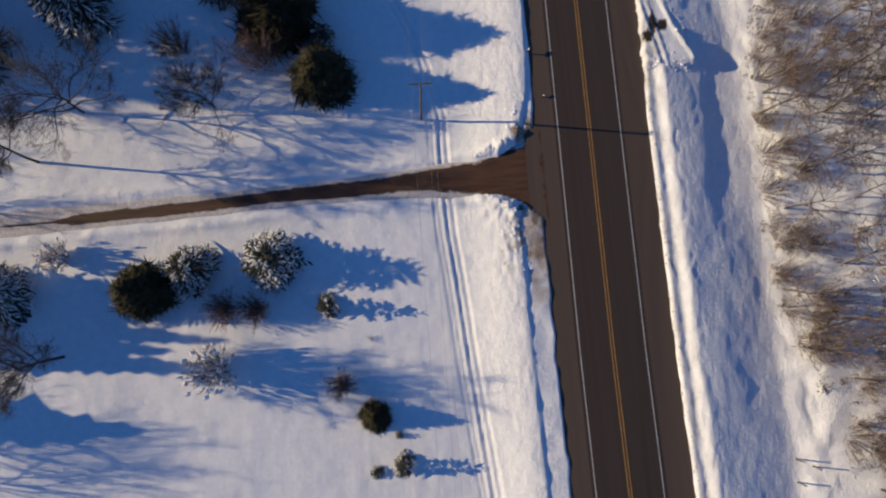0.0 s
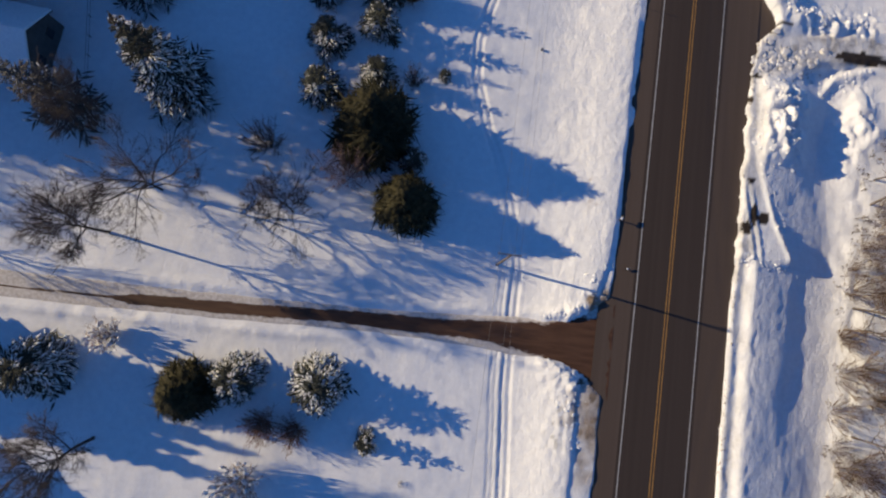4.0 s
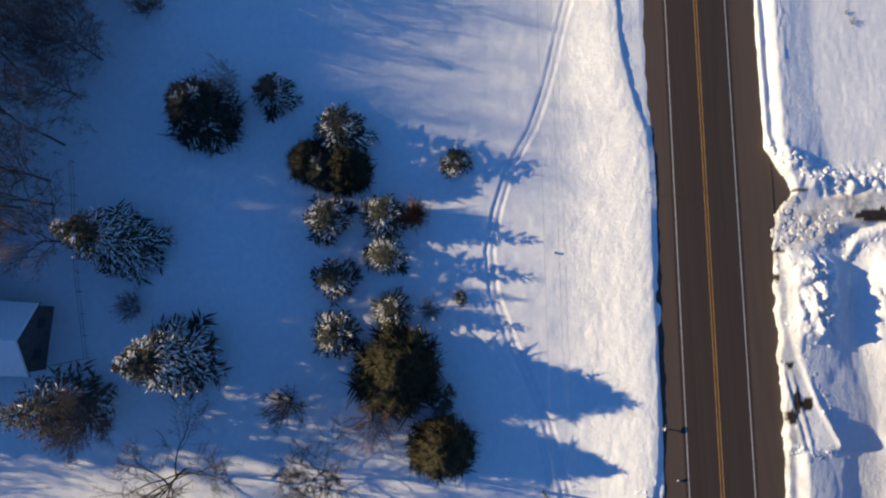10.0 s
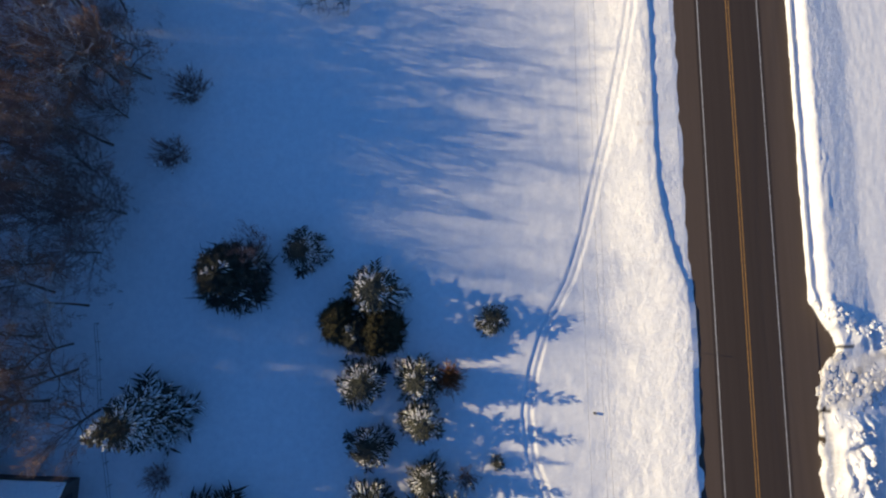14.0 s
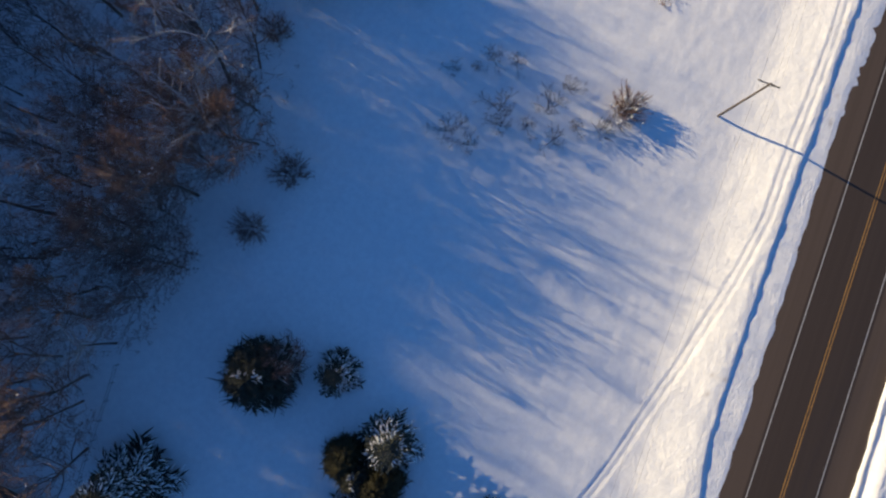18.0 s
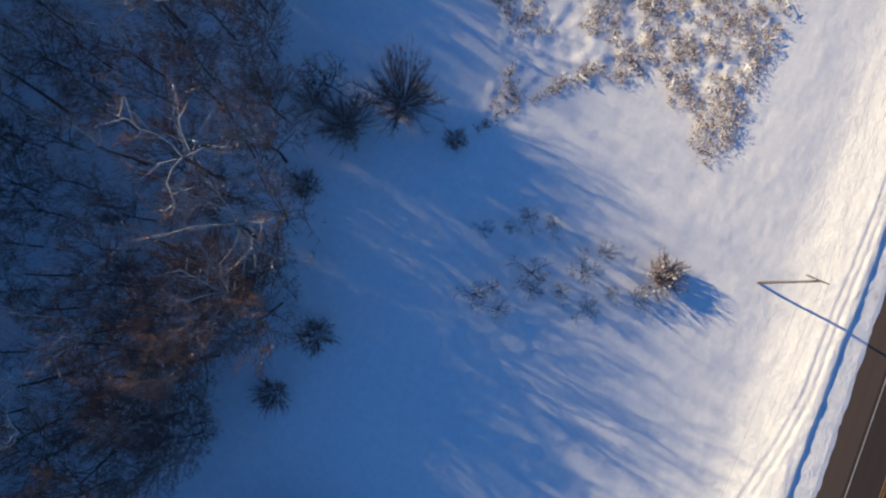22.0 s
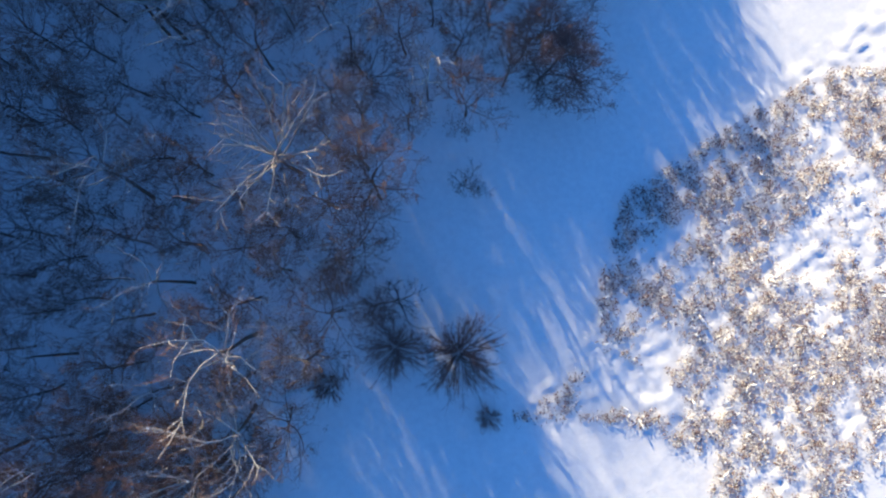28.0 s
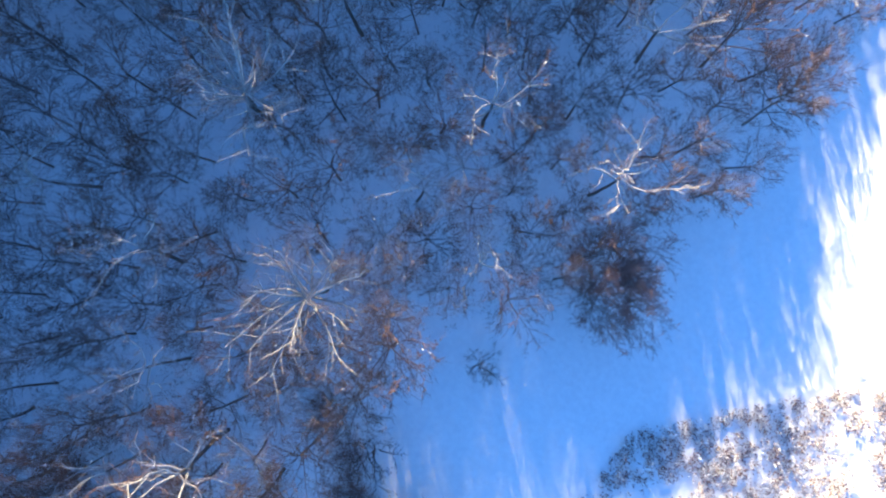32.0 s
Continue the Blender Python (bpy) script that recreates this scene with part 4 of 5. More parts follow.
def shading_height(x, y):
    """How tall a tree at (x, y) may be for its shadow to end where the open sunlit snow begins."""
    xe = x + 30.0
    for _ in range(5):
        xe = float(np.interp(y - 0.158 * (xe - x), SHADE_Y, SHADE_X))
    return 0.299 * (xe - x)


taken = [(-71.4, 116.0), (-74.5, 113.0), (-51.2, 90.2), (-91.8, 115.0), (-69.0, 132.7)] + [p[1:3] for p in OAKS] + [(-50.0, 74.5), (-52.5, 70.0), (-50.2, 86.0), (-49.5, 94.5), (-53.5, 79.5), (-54.0, 90.0), (-56.0, 74.0), (-57.0, 84.0)]
far_rows, n_near = [], 0
for _ in range(9000):
    x, y = rnd.uniform(-165, -44), rnd.uniform(18, 215)
    if x > np.interp(y, EDGE_Y, EDGE_X) - 1.0 or (-68 < x and 33 < y < 50) or x < max(-118, -75 - 0.75 * (max(y, 50) - 50)) - (20 if y > 85 else 2):
        continue
    seen = x > -118 and 50 < y < 182 and x > -80 - 0.85 * (y - 50)
    gap = (3.9 if x < -78 else 3.1 if y < 100 and x > -62 else 3.6) if seen else 3.4 if 40 < y < 66 and x > -85 else 9.5 if y < 40 else 7.5
    if min((x - a) ** 2 + (y - b) ** 2 for a, b in taken) < gap * gap:
        continue
    taken.append((x, y))
    k, turn = rnd.randrange(6), spin()
    deep = float(np.interp(y, EDGE_Y, EDGE_X)) - x
    high = min(15.0 - 0.35 * min(deep, 12.0), max(6.5, shading_height(x, y) * rnd.uniform(0.66, 1.0)))
    if y > 160 and rnd.random() < 0.35:
        high *= 1.5
    s = min(1.2, max(0.68, high / TREE_H[k])) * rnd.uniform(0.9, 1.1)
    if seen and n_near < 385:
        n_near += 1
        put("wood%d" % k, TREES[k], x, y, s, turn, high / (TREE_H[k] * s), lean=(rnd.uniform(-4, 4), rnd.uniform(-4, 4)))
    else:
        far_rows.append((x, y, gz(x, y), s * (0.8 if y < 40 else 1.35 if y < 80 else 1.0), radians(turn)))


def joined_wood(name, rows, label):
    """Trees that are never seen singly, as one mass of trunks and twigs."""
    base = [np.array([*t, *l, *w]) for t, l, w in (bare_tree_rows(sd, 13.0, 10, 0.42, 0.7, 1) for sd in (71, 72, 73))]
    out = []
    for n, (x, y, z, s, a) in enumerate(rows):
        b = base[n % 3].copy()
        c, q = math.cos(a) * s, math.sin(a) * s
        for o in (0, 3):
            u, v = b[:, o].copy(), b[:, o + 1].copy()
            b[:, o], b[:, o + 1], b[:, o + 2] = u * c - v * q + x, u * q + v * c + y, b[:, o + 2] * s + z
        b[:, 6:] *= 1.15
        out.append(b)
    rows = np.concatenate(out)
    thin = rows[:, 6] < 0.045
    ob = tagged(new(name), label, "woodland", kind="stuff")
    link_part("limbs", tube_mesh("limbs", rows[~thin], 3), BARK, ob)["kind"] = "stuff"
    link_part("twigs", spike_mesh("twigs", rows[thin]), TWIG, ob)["kind"] = "stuff"
    return ob


# oversized bare trees out of view, added to dapple the clearing with shade
for i in range(88):
    y = rnd.uniform(70, 195) if i < 85 else rnd.uniform(121, 136)
    x = max(-118, -75 - 0.75 * (max(y, 50) - 50)) - rnd.uniform(14, 40)
    H = shading_height(x, y) * rnd.uniform(0.88, 1.06) - max(0.0, -x - 132) * 0.22
    far_rows.append((x, y, gz(x, y), H / 13.0, radians(spin())))
# unseen leafless trees beyond the yard, added so that shade falls across its southern part
for x, y, H in ((-66, -9.5, 13), (-70, -7.5, 13.5), (-64, -6.8, 11.5), (-72, -4, 13), (-80, 24, 9), (-76, 27.5, 9.5), (-83, 30, 11), (-72, 32, 9), (-86, 27, 10.5)):
    far_rows.append((x, y, gz(x, y), H / 12.5, radians(spin())))
joined_wood("far_woodland", far_rows, "leafless brown woodland behind the clearing, with unseen trees added for shade")


def evergreen_belt(rows):
    """A stand of tall evergreens out of view behind the wood, added to keep the low sun off it."""
    rng = np.random.RandomState(9)
    out = []
    for x, y, H, wide in rows:
        z0, R = gz(x, y), (2.0 + H * 0.11) * wide
        for i in range(70):
            f = 1 - (1 - (i + 0.5) / 70) ** 0.8
            az, L = i * 2.39996, R * (1 - f) ** 0.8 * (0.75 + 0.5 * rng.rand()) + 0.25
            root = np.array([x, y, z0 + H * (0.02 + 0.96 * f)])
            tip = root + np.array([math.cos(az) * L, math.sin(az) * L, L * (-0.3 + 0.5 * f)])
            out.append((*root, *tip, 0.42 + 0.24 * L, 0.3 + 0.16 * L))
    return tagged(link_part("evergreen_belt", spindle_mesh("evergreen_belt", out), NEEDLE_SPRUCE, smooth=False), "unseen tall evergreens added behind the wood to cast shade", "woodland", kind="stuff")


# added shade casters, each as tall as its shadow needs
belt = []
for _ in range(9000):
    y = rnd.uniform(35.5, 212)
    x = max(-118, -75 - 0.75 * (max(y, 50) - 50)) - rnd.uniform(10, 31) - float(np.interp(y, [50, 80, 100], [0, 32, 26]))
    end = y - 0.158 * (-28 - x)
    H = (float(np.interp(end, [20, 50, 66, 72, 78, 88, 103, 114, 126, 134, 150, 160, 170, 200], [-14, -15, -17, -23, -28, -33, -39, -43, -45, -43, -40, -47, -67, -78])) - x) * 0.296 * rnd.uniform(0.96, 1.05) - max(0.0, -x - 132) * 0.22
    if y < 46:
        H *= rnd.uniform(0.6, 1.0)
    if len(belt) < 270 and all((x - a) ** 2 + (y - b) ** 2 > 6 for a, b, _, _ in belt) and vnoise(x, y, 0.09, 2) > -0.62 and not (108 < y + 0.158 * x < 145 and rnd.random() < 0.25):
        belt.append((x, y, H, 1.0))
for k, x, y, s in ((0, -52.0, 52.5, 0.95), (2, -54.5, 57.0, 1.0), (0, -57.5, 53.5, 1.05), (2, -60.5, 57.5, 1.0)):
    put("wood%d" % k, TREES[k], x, y, s, spin())
# unseen evergreens further out, added to shade the southern yard
belt += [(-62, -5.2, 9.2, 1.75), (-61, 3.6, 10, 1.1), (-64, 8.0, 10, 1.2), (-62.5, 10.0, 11.5, 1.0)]
belt += [(x, y, 15 * s * t, 1.0) for x, y, s, t in ((-66, 6, 0.9, 1.0), (-62, 2, 0.8, 1.0), (-70, 9, 0.75, 1.0), (-66, 51.5, 1.0, 1.0), (-69, 55, 1.1, 1.0), (-71, 49, 1.1, 1.0), (-67, 46, 0.9, 1.0), (-77, 52.5, 1.15, 1.0), (-80, 56.5, 1.15, 1.05), (-74, 57.5, 1.1, 1.0), (-83, 60, 1.2, 1.0))]
evergreen_belt(belt)

# bushes at the wood's edge and in the clearing
for key, build, x, y, s in (
        ("shrub_big", SHRUB_BIG, -44.3, 117.6, 1.35), ("shrub_big", SHRUB_BIG, -49.2, 112.4, 1.05), ("shrub_tuft", SHRUB_TUFT, -36.8, 115.8, 0.8), ("shrub_tuft", SHRUB_TUFT, -50.6, 104.1, 1.1), ("shrub_brown", SHRUB_BROWN, -54.0, 113.5, 1.1),
        ("shrub_tuft", SHRUB_TUFT, -42.7, 89.0, 1.25), ("shrub_tuft", SHRUB_TUFT, -44.4, 81.3, 1.15), ("bush_tree", BUSH_TREE, -59.0, 129.4, 1.2), ("bush_tree", BUSH_TREE, -57.6, 130.6, 0.8), ("bush_tree", BUSH_TREE, -53.2, 116.5, 1.9),
        ("shrub_tuft", SHRUB_TUFT, -8.6, 110.7, 1.25),
        ("shrub_flat", SHRUB_FLAT, -9.0, 109.3, 1.2), ("shrub_flat", SHRUB_FLAT, -10.5, 107.0, 0.9)):
    put(key, build, x, y, s, spin())
for x, y, s in ((-25.8, 110.8, 0.9), (-22.8, 111.1, 0.8), (-29.6, 107.3, 0.7), (-27.3, 108.8, 0.6), (-22.9, 104.5, 1.25), (-22.0, 102.9, 0.9), (-17.9, 107.0, 1.2), (-19.2, 104.3, 0.8), (-15.5, 103.7, 0.95), (-16.2, 110.5, 0.9), (-27.8, 99.9, 1.0), (-24.8, 99.4, 0.9), (-13.8, 106.3, 0.7), (-26.3, 101.6, 0.7)):
    put("bush_tree", BUSH_TREE, x, y, s, spin())

# the wood on the east side of the road
east = []
for _ in range(2500):
    x, y = rnd.uniform(40, 68), rnd.uniform(-34, 47)
    if x < np.interp(y, [-38, -22, -16, -5, 5, 15, 25, 32, 40, 47], [50, 48, 46.5, 42.5, 42, 41.5, 42, 44.5, 44, 47]) or len(east) > 100:
        continue
    if east and min((x - a) ** 2 + (y - b) ** 2 for a, b in east) < 6:
        continue
    east.append((x, y))
    k = rnd.randrange(2)
    put("east%d" % k, EAST_TREE[k], x, y, rnd.uniform(0.75, 1.15), spin(), 1.0, lean=(rnd.uniform(-5, 5), rnd.uniform(-5, 5)))


SHRUB_TAN = shrub(67, 2.9, 2.3, 44, TWIG_TAN, "leafless tan shrub at the road's wood edge", group="roadside shrubs", dense=8)
for _ in range(34):
    y = rnd.uniform(-26, 36)
    x = np.interp(y, [-38, -22, -16, -5, 5, 15, 25, 32, 40, 47], [50, 48, 46.5, 42.5, 42, 41.5, 42, 44.5, 44, 47]) + rnd.uniform(-0.5, 5)
    put("shrub_tan", SHRUB_TAN, float(x), y, rnd.uniform(0.7, 1.2), spin())


# ---- brush that sticks out of the snow ----
def brush(name, spots, height, mat, label, snow_share, blades=9, leaf=0.10, leaf_mat=None, stalk_share=1.0):
    rng = np.random.RandomState(len(spots))
    st, lf, sn = [], [], []
    for (x, y), z in zip(spots, ground_z([p[0] for p in spots], [p[1] for p in spots]) - 0.05):
        s = 0.6 + 0.8 * rng.rand()
        for _ in range(blades):
            a, o = rng.rand() * 6.283, rng.rand() * 0.5 * s
            p = np.array([x + math.cos(a) * o * 0.5, y + math.sin(a) * o * 0.5, z])
            q = p + np.array([math.cos(a) * o, math.sin(a) * o, height * s * (0.6 + 0.5 * rng.rand())])
            if rng.rand() < stalk_share:
                st.append((*p, *q, 0.014, 0.008))
            e = q + rng.normal(0, 1, 3) * np.array([0.11, 0.11, 0.05])
            lf.append((*(q - (e - q)), *e, leaf * (0.6 + 0.7 * rng.rand()), leaf * 0.25))
        if rng.rand() < snow_share:
            for _ in range(2):
                c = np.array([x, y, z + height * s * 0.7]) + rng.normal(0, 0.24, 3) * np.array([1, 1, 0.7])
                d = rng.normal(0, 1, 3) * np.array([0.28, 0.28, 0.08])
                sn.append((*(c - d * 1.5), *(c + d * 1.5), 0.09 + 0.08 * rng.rand(), 0.07))
    ob = tagged(new(name), label, "brush", kind="stuff")
    link_part("stalks", spike_mesh("stalks", st), mat, ob)["kind"] = "stuff"
    link_part("dry_leaves", spindle_mesh("dry_leaves", lf), leaf_mat or mat, ob, smooth=False)["kind"] = "stuff"
    if sn:
        link_part("snow_clumps", spindle_mesh("snow_clumps", sn), SNOW, ob, "snow caught on stalks")["kind"] = "stuff"
    return ob


def inside(x, y, poly):
    hit = False
    for (a, b), (c, d) in zip(poly, poly[1:] + poly[:1]):
        if (b > y) != (d > y) and x < a + (y - b) / (d - b) * (c - a):
            hit = not hit
    return hit


MARSH = [(-36, 116), (-31, 123), (-24.5, 129.5), (-16.3, 131), (-9, 124.5), (-6.7, 126.5), (-6, 140), (-6, 152), (-14, 175), (-30, 190), (-43, 172), (-45, 160), (-46.5, 143), (-40.7, 135), (-36, 131), (-34, 124)]
spots = []
for _ in range(60000):
    x, y = rnd.uniform(-48, -5), rnd.uniform(115, 190)
    if len(spots) < 3900 and inside(x, y, MARSH) and vnoise(x, y, 0.16, 3) > -0.42 + 0.25 * rnd.random() and vnoise(x, y, 0.55, 2) > -0.34 + 0.3 * rnd.random():
        if inside(x, y, [(-32, 152), (-33, 168), (-26, 168), (-26, 152)]) and rnd.random() < 0.85:
            continue
        spots.append((x, y))
brush("marsh_brush", spots, 0.52, STALK, "dense dry brown marsh brush loaded with snow", 0.05, blades=12, leaf=0.062, leaf_mat=MARSH_LEAF, stalk_share=0.35)
spots = []
for _ in range(12000):
    x, y = rnd.uniform(40, 66), rnd.uniform(-32, 46)
    if x > np.interp(y, [-38, -22, -16, -5, 5, 15, 25, 32, 40, 47], [49, 46.5, 45.5, 41.3, 41, 40, 40.5, 43, 43, 46]) and vnoise(x, y, 0.2, 3) > 0.0 and len(spots) < 620:
        spots.append((x, y))
brush("roadside_brush", spots, 1.0, TWIG_TAN, "dry tan brush under the roadside trees", 0.06, blades=7, leaf=0.06, stalk_share=0.9)
spots = []
for _ in range(9000):
    x, y = rnd.uniform(-115, -46), rnd.uniform(55, 185)
    if x < np.interp(y, EDGE_Y, EDGE_X) + 1 and vnoise(x, y, 0.15, 3) > 0.0 and len(spots) < 1500:
        spots.append((x, y))
brush("forest_undergrowth", spots, 1.4, TWIG, "bare brown undergrowth in the shaded wood", 0.1, blades=5, leaf=0.04)


# ---- broken snow thrown up by the plough ----
def chunks(name, lines, mat, label, flat=1.0):
    """Lumps of snow along lines; each line is start, end, spread, number, least and greatest size."""
    rng = np.random.RandomState(17)
    bm = bmesh.new()
    bmesh.ops.create_icosphere(bm, subdivisions=2, radius=1)
    bv = np.array([v.co for v in bm.verts])
    bf = np.array([[v.index for v in f.verts] for f in bm.faces])
    bm.free()
    vs, fs = [], []
    for x0, y0, x1, y1, wide, n, lo, hi in lines:
        t = rng.rand(n)
        px, py = x0 + (x1 - x0) * t + rng.normal(0, wide, n), y0 + (y1 - y0) * t + rng.normal(0, wide, n)
        pz = ground_z(px, py)
        for x, y, z in zip(px, py, pz):
            s = 0.62 * (lo + (hi - lo) * rng.rand() ** 2)
            r = 1 + 1.3 * vnoise(bv[:, 0] * 1.3 + x * 9, bv[:, 1] * 1.3 + bv[:, 2] * 2.1 + y * 7, 0.9, 2)
            v = bv * r[:, None] * np.array([s * rng.uniform(0.8, 1.4), s * rng.uniform(0.8, 1.4), s * rng.uniform(0.28, 0.5) * flat])
            a = rng.rand() * 6.283
            fs.append(bf + 42 * len(vs))
            vs.append(np.stack([v[:, 0] * math.cos(a) - v[:, 1] * math.sin(a) + x, v[:, 0] * math.sin(a) + v[:, 1] * math.cos(a) + y, v[:, 2] + z - 0.2 * s * flat], 1))
    return tagged(link_part(name, fast_mesh(name, np.concatenate(vs), np.concatenate(fs)), mat), label, "snow", kind="stuff")


chunks("snow_chunks", [(7.5, 18.4, 11.0, 20.4, 0.3, 30, 0.1, 0.35), (11.2, 21.0, 13.0, 24.5, 0.5, 40, 0.1, 0.45), (8.0, 13.3, 12.3, 11.0, 0.35, 40, 0.1, 0.35),
                       (11.2, 10.5, 11.3, 3.0, 0.6, 50, 0.1, 0.4), (28.6, 27.8, 35.0, 27.6, 0.4, 60, 0.12, 0.45), (34.6, 29.5, 31.3, 39.0, 0.3, 60, 0.12, 0.45),
                       (33.0, 40.5, 34.0, 49.5, 1.4, 190, 0.12, 0.5), (30.5, 44.0, 33.0, 49.5, 0.9, 60, 0.1, 0.35), (29.5, 62.0, 37.5, 59.0, 0.8, 130, 0.12, 0.5), (37.5, 59.0, 45.0, 59.2, 0.8, 60, 0.12, 0.5), (28.9, 62.5, 29.6, 95.0, 0.35, 60, 0.1, 0.3), (38.8, 50.0, 44.0, 53.4, 0.5, 40, 0.15, 0.45)],
       SNOW, "broken lumps of ploughed white snow")
chunks("slush_slabs", [(29.4, 52.0, 32.0, 55.5, 1.0, 70, 0.25, 0.9), (31.0, 51.5, 37.5, 54.5, 1.0, 90, 0.25, 0.8)], PACKED_SNOW, "flat grey-white slabs of frozen slush", 0.22)
chunks("dirty_snow_chunks", [(28.0, -35.0, 28.6, 46.0, 0.22, 260, 0.06, 0.22), (30.0, 52.0, 37.0, 55.0, 1.1, 45, 0.06, 0.22), (29.0, 49.0, 29.3, 56.0, 0.5, 70, 0.08, 0.3), (13.6, 21.6, 13.2, 19.0, 0.6, 30, 0.06, 0.2)],
       DIRTY_SNOW, "grey gritty lumps of snow along the road")


# ---- poles, wires, roadside things ----
def bm_box(sx, sy, sz, at=(0, 0, 0), bevel=0.0, turn=0.0):
    bm = bmesh.new()
    bmesh.ops.create_cube(bm, size=1, matrix=pose(*at, 0, 0, turn) @ Matrix.Diagonal((sx, sy, sz, 1)))
    if bevel:
        bmesh.ops.bevel(bm, geom=bm.edges[:], offset=bevel, segments=2, affect="EDGES")
    return bm


def bm_rod(r0, r1, z0, z1, k=12, at=(0, 0)):
    bm = bmesh.new()
    bmesh.ops.create_cone(bm, cap_ends=True, segments=k, radius1=r0, radius2=r1, depth=z1 - z0, matrix=pose(at[0], at[1], (z0 + z1) / 2))
    return bm


def utility_pole():
    ob = tagged(new("utility_pole"), "weathered wooden utility pole with one crossarm", "utility pole", "roadside utility poles")
    part("pole", bm_rod(0.16, 0.11, -0.8, 9.8), POLE_WOOD, ob, smooth=True)
    arm = part("crossarm", bm_box(2.4, 0.10, 0.13, (0, 0.16, 9.35), 0.01), POLE_WOOD, ob)
    for u in (-1.05, 0.45, 1.05):
        part("insulator", bm_rod(0.055, 0.035, 9.42, 9.62, 8, (u, 0.16)), GREY_METAL, arm)
    for sg in (-1, 1):
        me = tube_mesh("brace", [(sg * 0.75, 0.16, 9.3, 0, 0.13, 8.7, 0.02, 0.02)], 4)
        link_part("brace", me, GREY_METAL, ob)
    return ob


POLES = [(0.9, -66.0), (1.3, 23.7), (2.1, 114.1), (3.6, 204.0)]
for x, y in POLES:
    put("pole", utility_pole, x, y, 1.0, 0.0)
for u in (-1.05, 0.45, 1.05):
    rows = []
    for (x0, y0), (x1, y1) in zip(POLES, POLES[1:]):
        z0, z1 = gz(x0, y0) + 9.6, gz(x1, y1) + 9.6
        pts = [(x0 + u + (x1 - x0) * k / 16, y0 + 0.16 + (y1 - y0) * k / 16, z0 + (z1 - z0) * k / 16 - 1.4 * (1 - (k / 8 - 1) ** 2)) for k in range(17)]
        rows += [(*p, *q, 0.009, 0.009) for p, q in zip(pts, pts[1:])]
    tagged(link_part("power_line", tube_mesh("power_line", rows, 4), WIRE), "thin grey overhead power line between poles", "power line", "overhead wires")


def mailbox():
    ob = tagged(new("mailbox"), "dark metal mailbox on a post, snow on top", "mailbox", "mailboxes by the road")
    part("post", bm_box(0.1, 0.1, 1.3, (0, 0, 0.35), 0.01), POLE_WOOD, ob)
    bm = bm_box(0.55, 0.22, 0.16, (0.1, 0, 1.08), 0.0)
    bmesh.ops.create_cone(bm, cap_ends=True, segments=16, radius1=0.11, radius2=0.11, depth=0.55, matrix=pose(0.1, 0, 1.16, 0, 90, 0))
    part("box", bm, DARK_METAL, ob)
    part("door", bm_box(0.012, 0.2, 0.2, (0.383, 0, 1.13), 0.003), GREY_METAL, ob)
    bm = bmesh.new()
    bmesh.ops.create_icosphere(bm, subdivisions=2, radius=1, matrix=pose(0.08, 0, 1.28) @ Matrix.Diagonal((0.16, 0.09, 0.07, 1)))
    part("snow_cap", bm, SNOW, ob, smooth=True)
    return ob


put("mailbox", mailbox, 14.7, 30.6, 1.3, 60, 0.45)
put("mailbox", mailbox, 16.0, 25.0, 1.0, 20, 0.45)


def marker_post():
    ob = tagged(new("road_marker"), "slim metal roadside marker post", "marker post", "roadside markers")
    part("post", bm_box(0.05, 0.05, 1.6, (0, 0, 0.5), 0.008), GREY_METAL, ob)
    part("reflector", bm_box(0.012, 0.09, 0.16, (0.034, 0, 1.2), 0.004), WHITE_PAINT, ob)
    return ob


put("marker", marker_post, 14.5, 57.6, 1.0)


def pedestal():
    ob = tagged(new("utility_pedestal"), "small grey utility box in the snow", "utility box")
    part("cabinet", bm_box(0.35, 0.3, 0.8, (0, 0, 0.1), 0.03), DARK_METAL, ob)
    part("lid", bm_box(0.4, 0.35, 0.05, (0, 0, 0.53), 0.015), GREY_METAL, ob)
    return ob


put("pedestal", pedestal, 3.7, 50.7, 0.8, 0.0, 0.7)


def fence_post():
    ob = tagged(new("fence_post"), "weathered wooden post standing in snow", "post", "posts east of the road")
    part("post", bm_rod(0.09, 0.08, -0.6, 1.6, 10), POLE_WOOD, ob, smooth=True)
    part("snow_cap", bm_rod(0.085, 0.04, 1.6, 1.68, 10), SNOW, ob, smooth=True)
    return ob


for x, y in ((40.6, -19.3), (42.3, -20.2), (40.4, -21.8)):
    put("fence_post", fence_post, x, y)


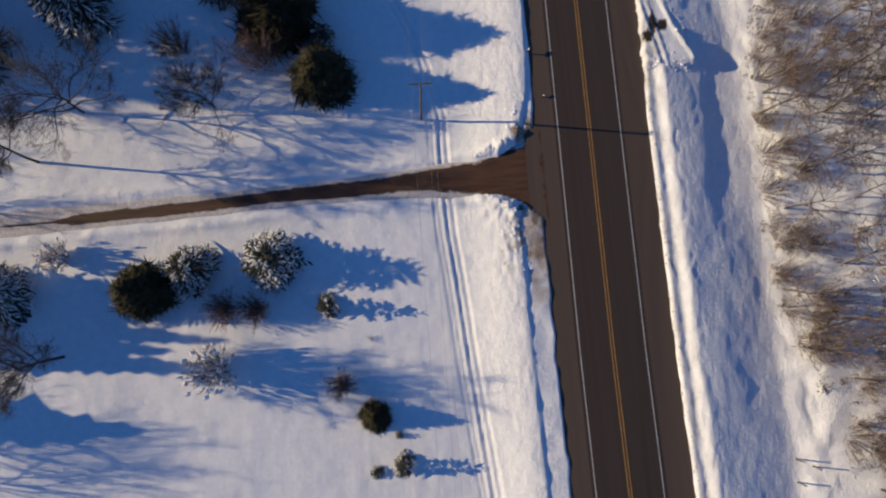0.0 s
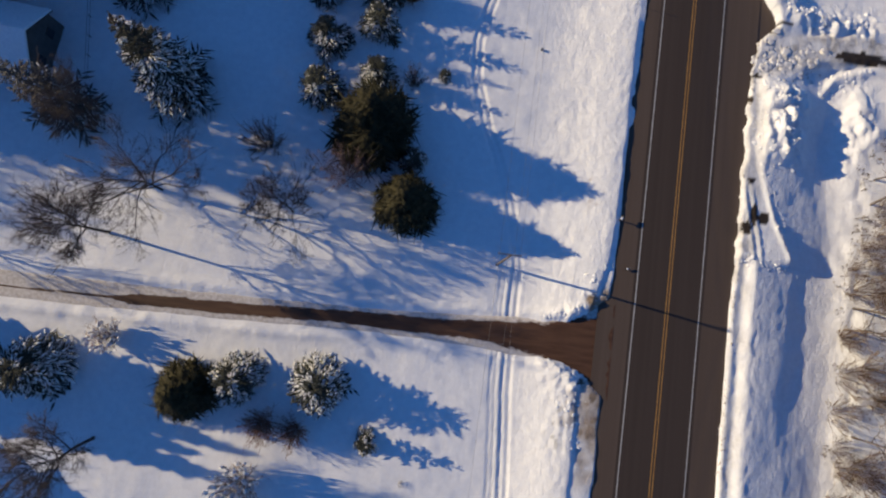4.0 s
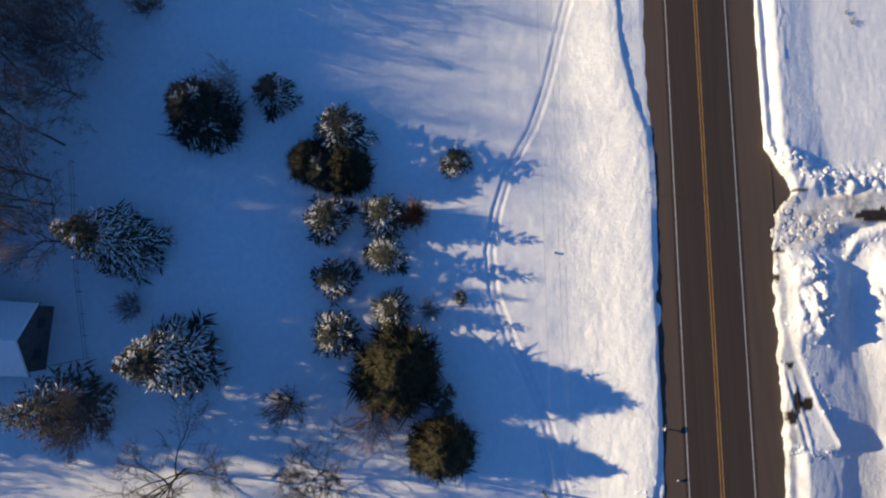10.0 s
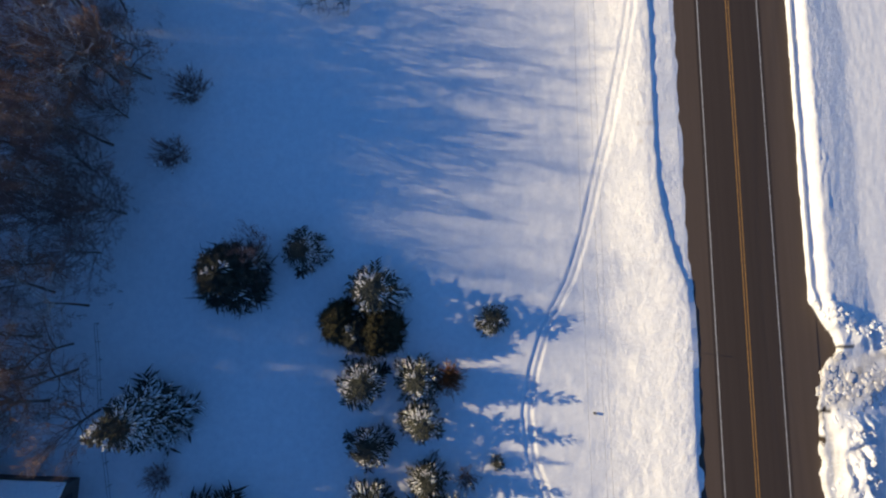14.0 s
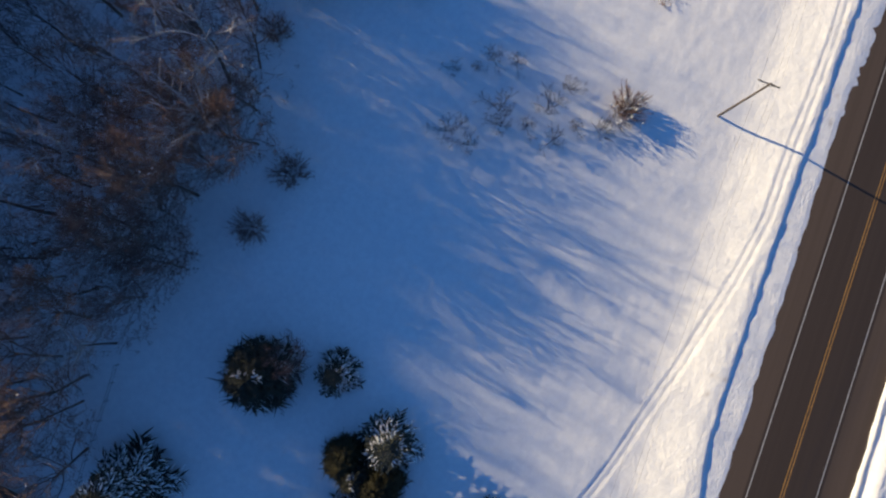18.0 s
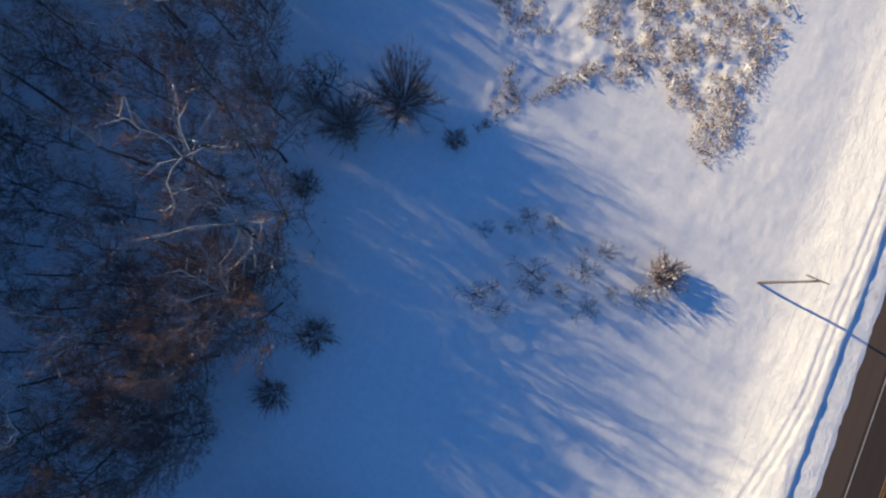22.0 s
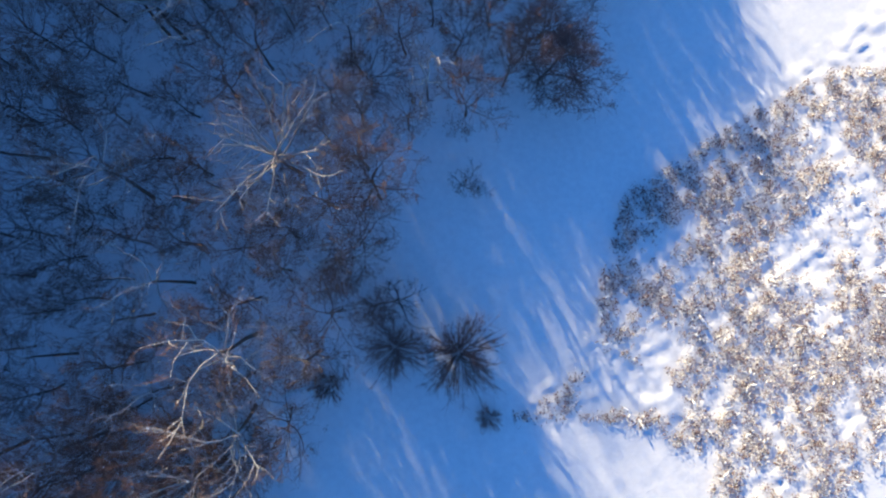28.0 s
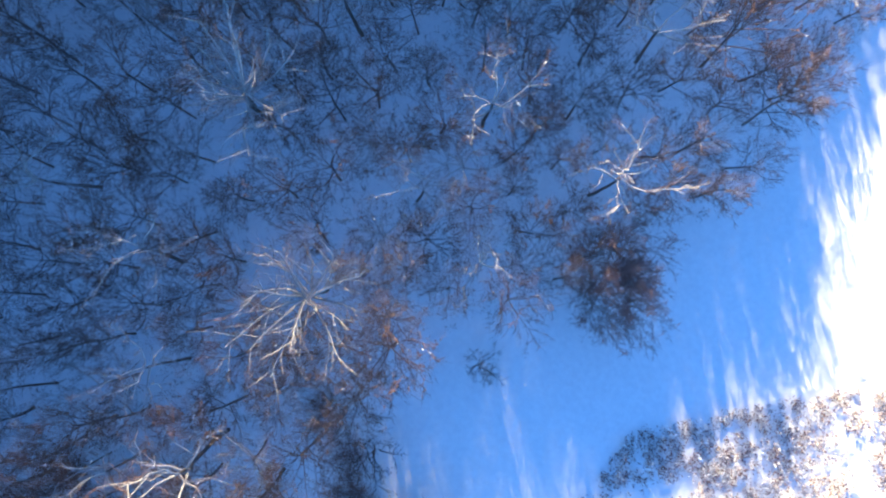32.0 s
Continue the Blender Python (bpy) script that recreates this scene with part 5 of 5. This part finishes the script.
def garden_fence(points):
    """A low rail fence that runs from point to point."""
    ob = tagged(new("garden_fence"), "low dark rail fence standing in deep snow", "fence")
    for (x0, y0), (x1, y1) in zip(points, points[1:]):
        n = max(1, round(math.hypot(x1 - x0, y1 - y0) / 2.4))
        for i in range(n + 1):
            x, y = x0 + (x1 - x0) * i / n, y0 + (y1 - y0) * i / n
            z = gz(x, y)
            part("post", bm_box(0.07, 0.07, 1.1, (x, y, z + 0.25), 0.01), POLE_WOOD, ob)
            if i:
                for up in (0.45, 0.95):
                    link_part("rail", tube_mesh("rail", [(px, py, pz + up, x, y, z + up, 0.022, 0.022)], 6), POLE_WOOD, ob)
            px, py, pz = x, y, z
    return ob


FENCE = [(-52.4, 62.0), (-51.9, 58.0), (-51.4, 51.4), (-50.7, 46.9), (-49.4, 39.5), (-52.9, 38.8)]
garden_fence(FENCE)


# ---- the house ----
def house():
    ob = tagged(new("house"), "dark-sided gabled house with snow-covered roof", "house")
    L, W, E, A = 12.0, 7.0, 3.0, 5.2      # length, width, eaves, apex
    bm = bmesh.new()
    sec = [(-W / 2, -0.5), (W / 2, -0.5), (W / 2, E), (0, A), (-W / 2, E)]
    ends = [[bm.verts.new((x, y, z)) for y, z in sec] for x in (-L, 0)]
    bm.faces.new(ends[1])
    bm.faces.new(ends[0][::-1])
    for i in range(5):
        if i not in (2, 3):
            bm.faces.new((ends[0][i], ends[0][(i + 1) % 5], ends[1][(i + 1) % 5], ends[1][i]))
    part("wall", bm, SIDING, ob)
    for name, mat, lift, over in (("roof", DARK_METAL, 0.02, 0.45), ("roof_snow", SNOW, 0.16, 0.42)):
        for sg in (-1, 1):
            bm = bmesh.new()
            run = W / 2 + over
            z1 = A - (A - E) * run / (W / 2)
            low = [(-L - over, 0, A + lift), (over, 0, A + lift), (over, sg * run, z1 + lift), (-L - over, sg * run, z1 + lift)]
            a = [bm.verts.new(p) for p in low]
            b = [bm.verts.new((p[0], p[1], p[2] + (0.13 if name == "roof" else 0.28))) for p in low]
            bm.faces.new(a), bm.faces.new(b)
            for i in range(4):
                bm.faces.new((a[i], a[(i + 1) % 4], b[(i + 1) % 4], b[i]))
            bmesh.ops.recalc_face_normals(bm, faces=bm.faces[:])
            part(name, bm, mat, ob, "thick snow on the roof" if name == "roof_snow" else "")
    for y in (-1.7, 1.7):
        w = part("window", bm_box(0.08, 1.1, 1.2, (0.03, y, 1.7), 0.01), DARK_METAL, ob)
        part("pane", bm_box(0.02, 0.94, 1.04, (0.075, y, 1.7)), GLASS, w)
    return ob


put("house", house, -53.9, 41.8, 1.0, -4)
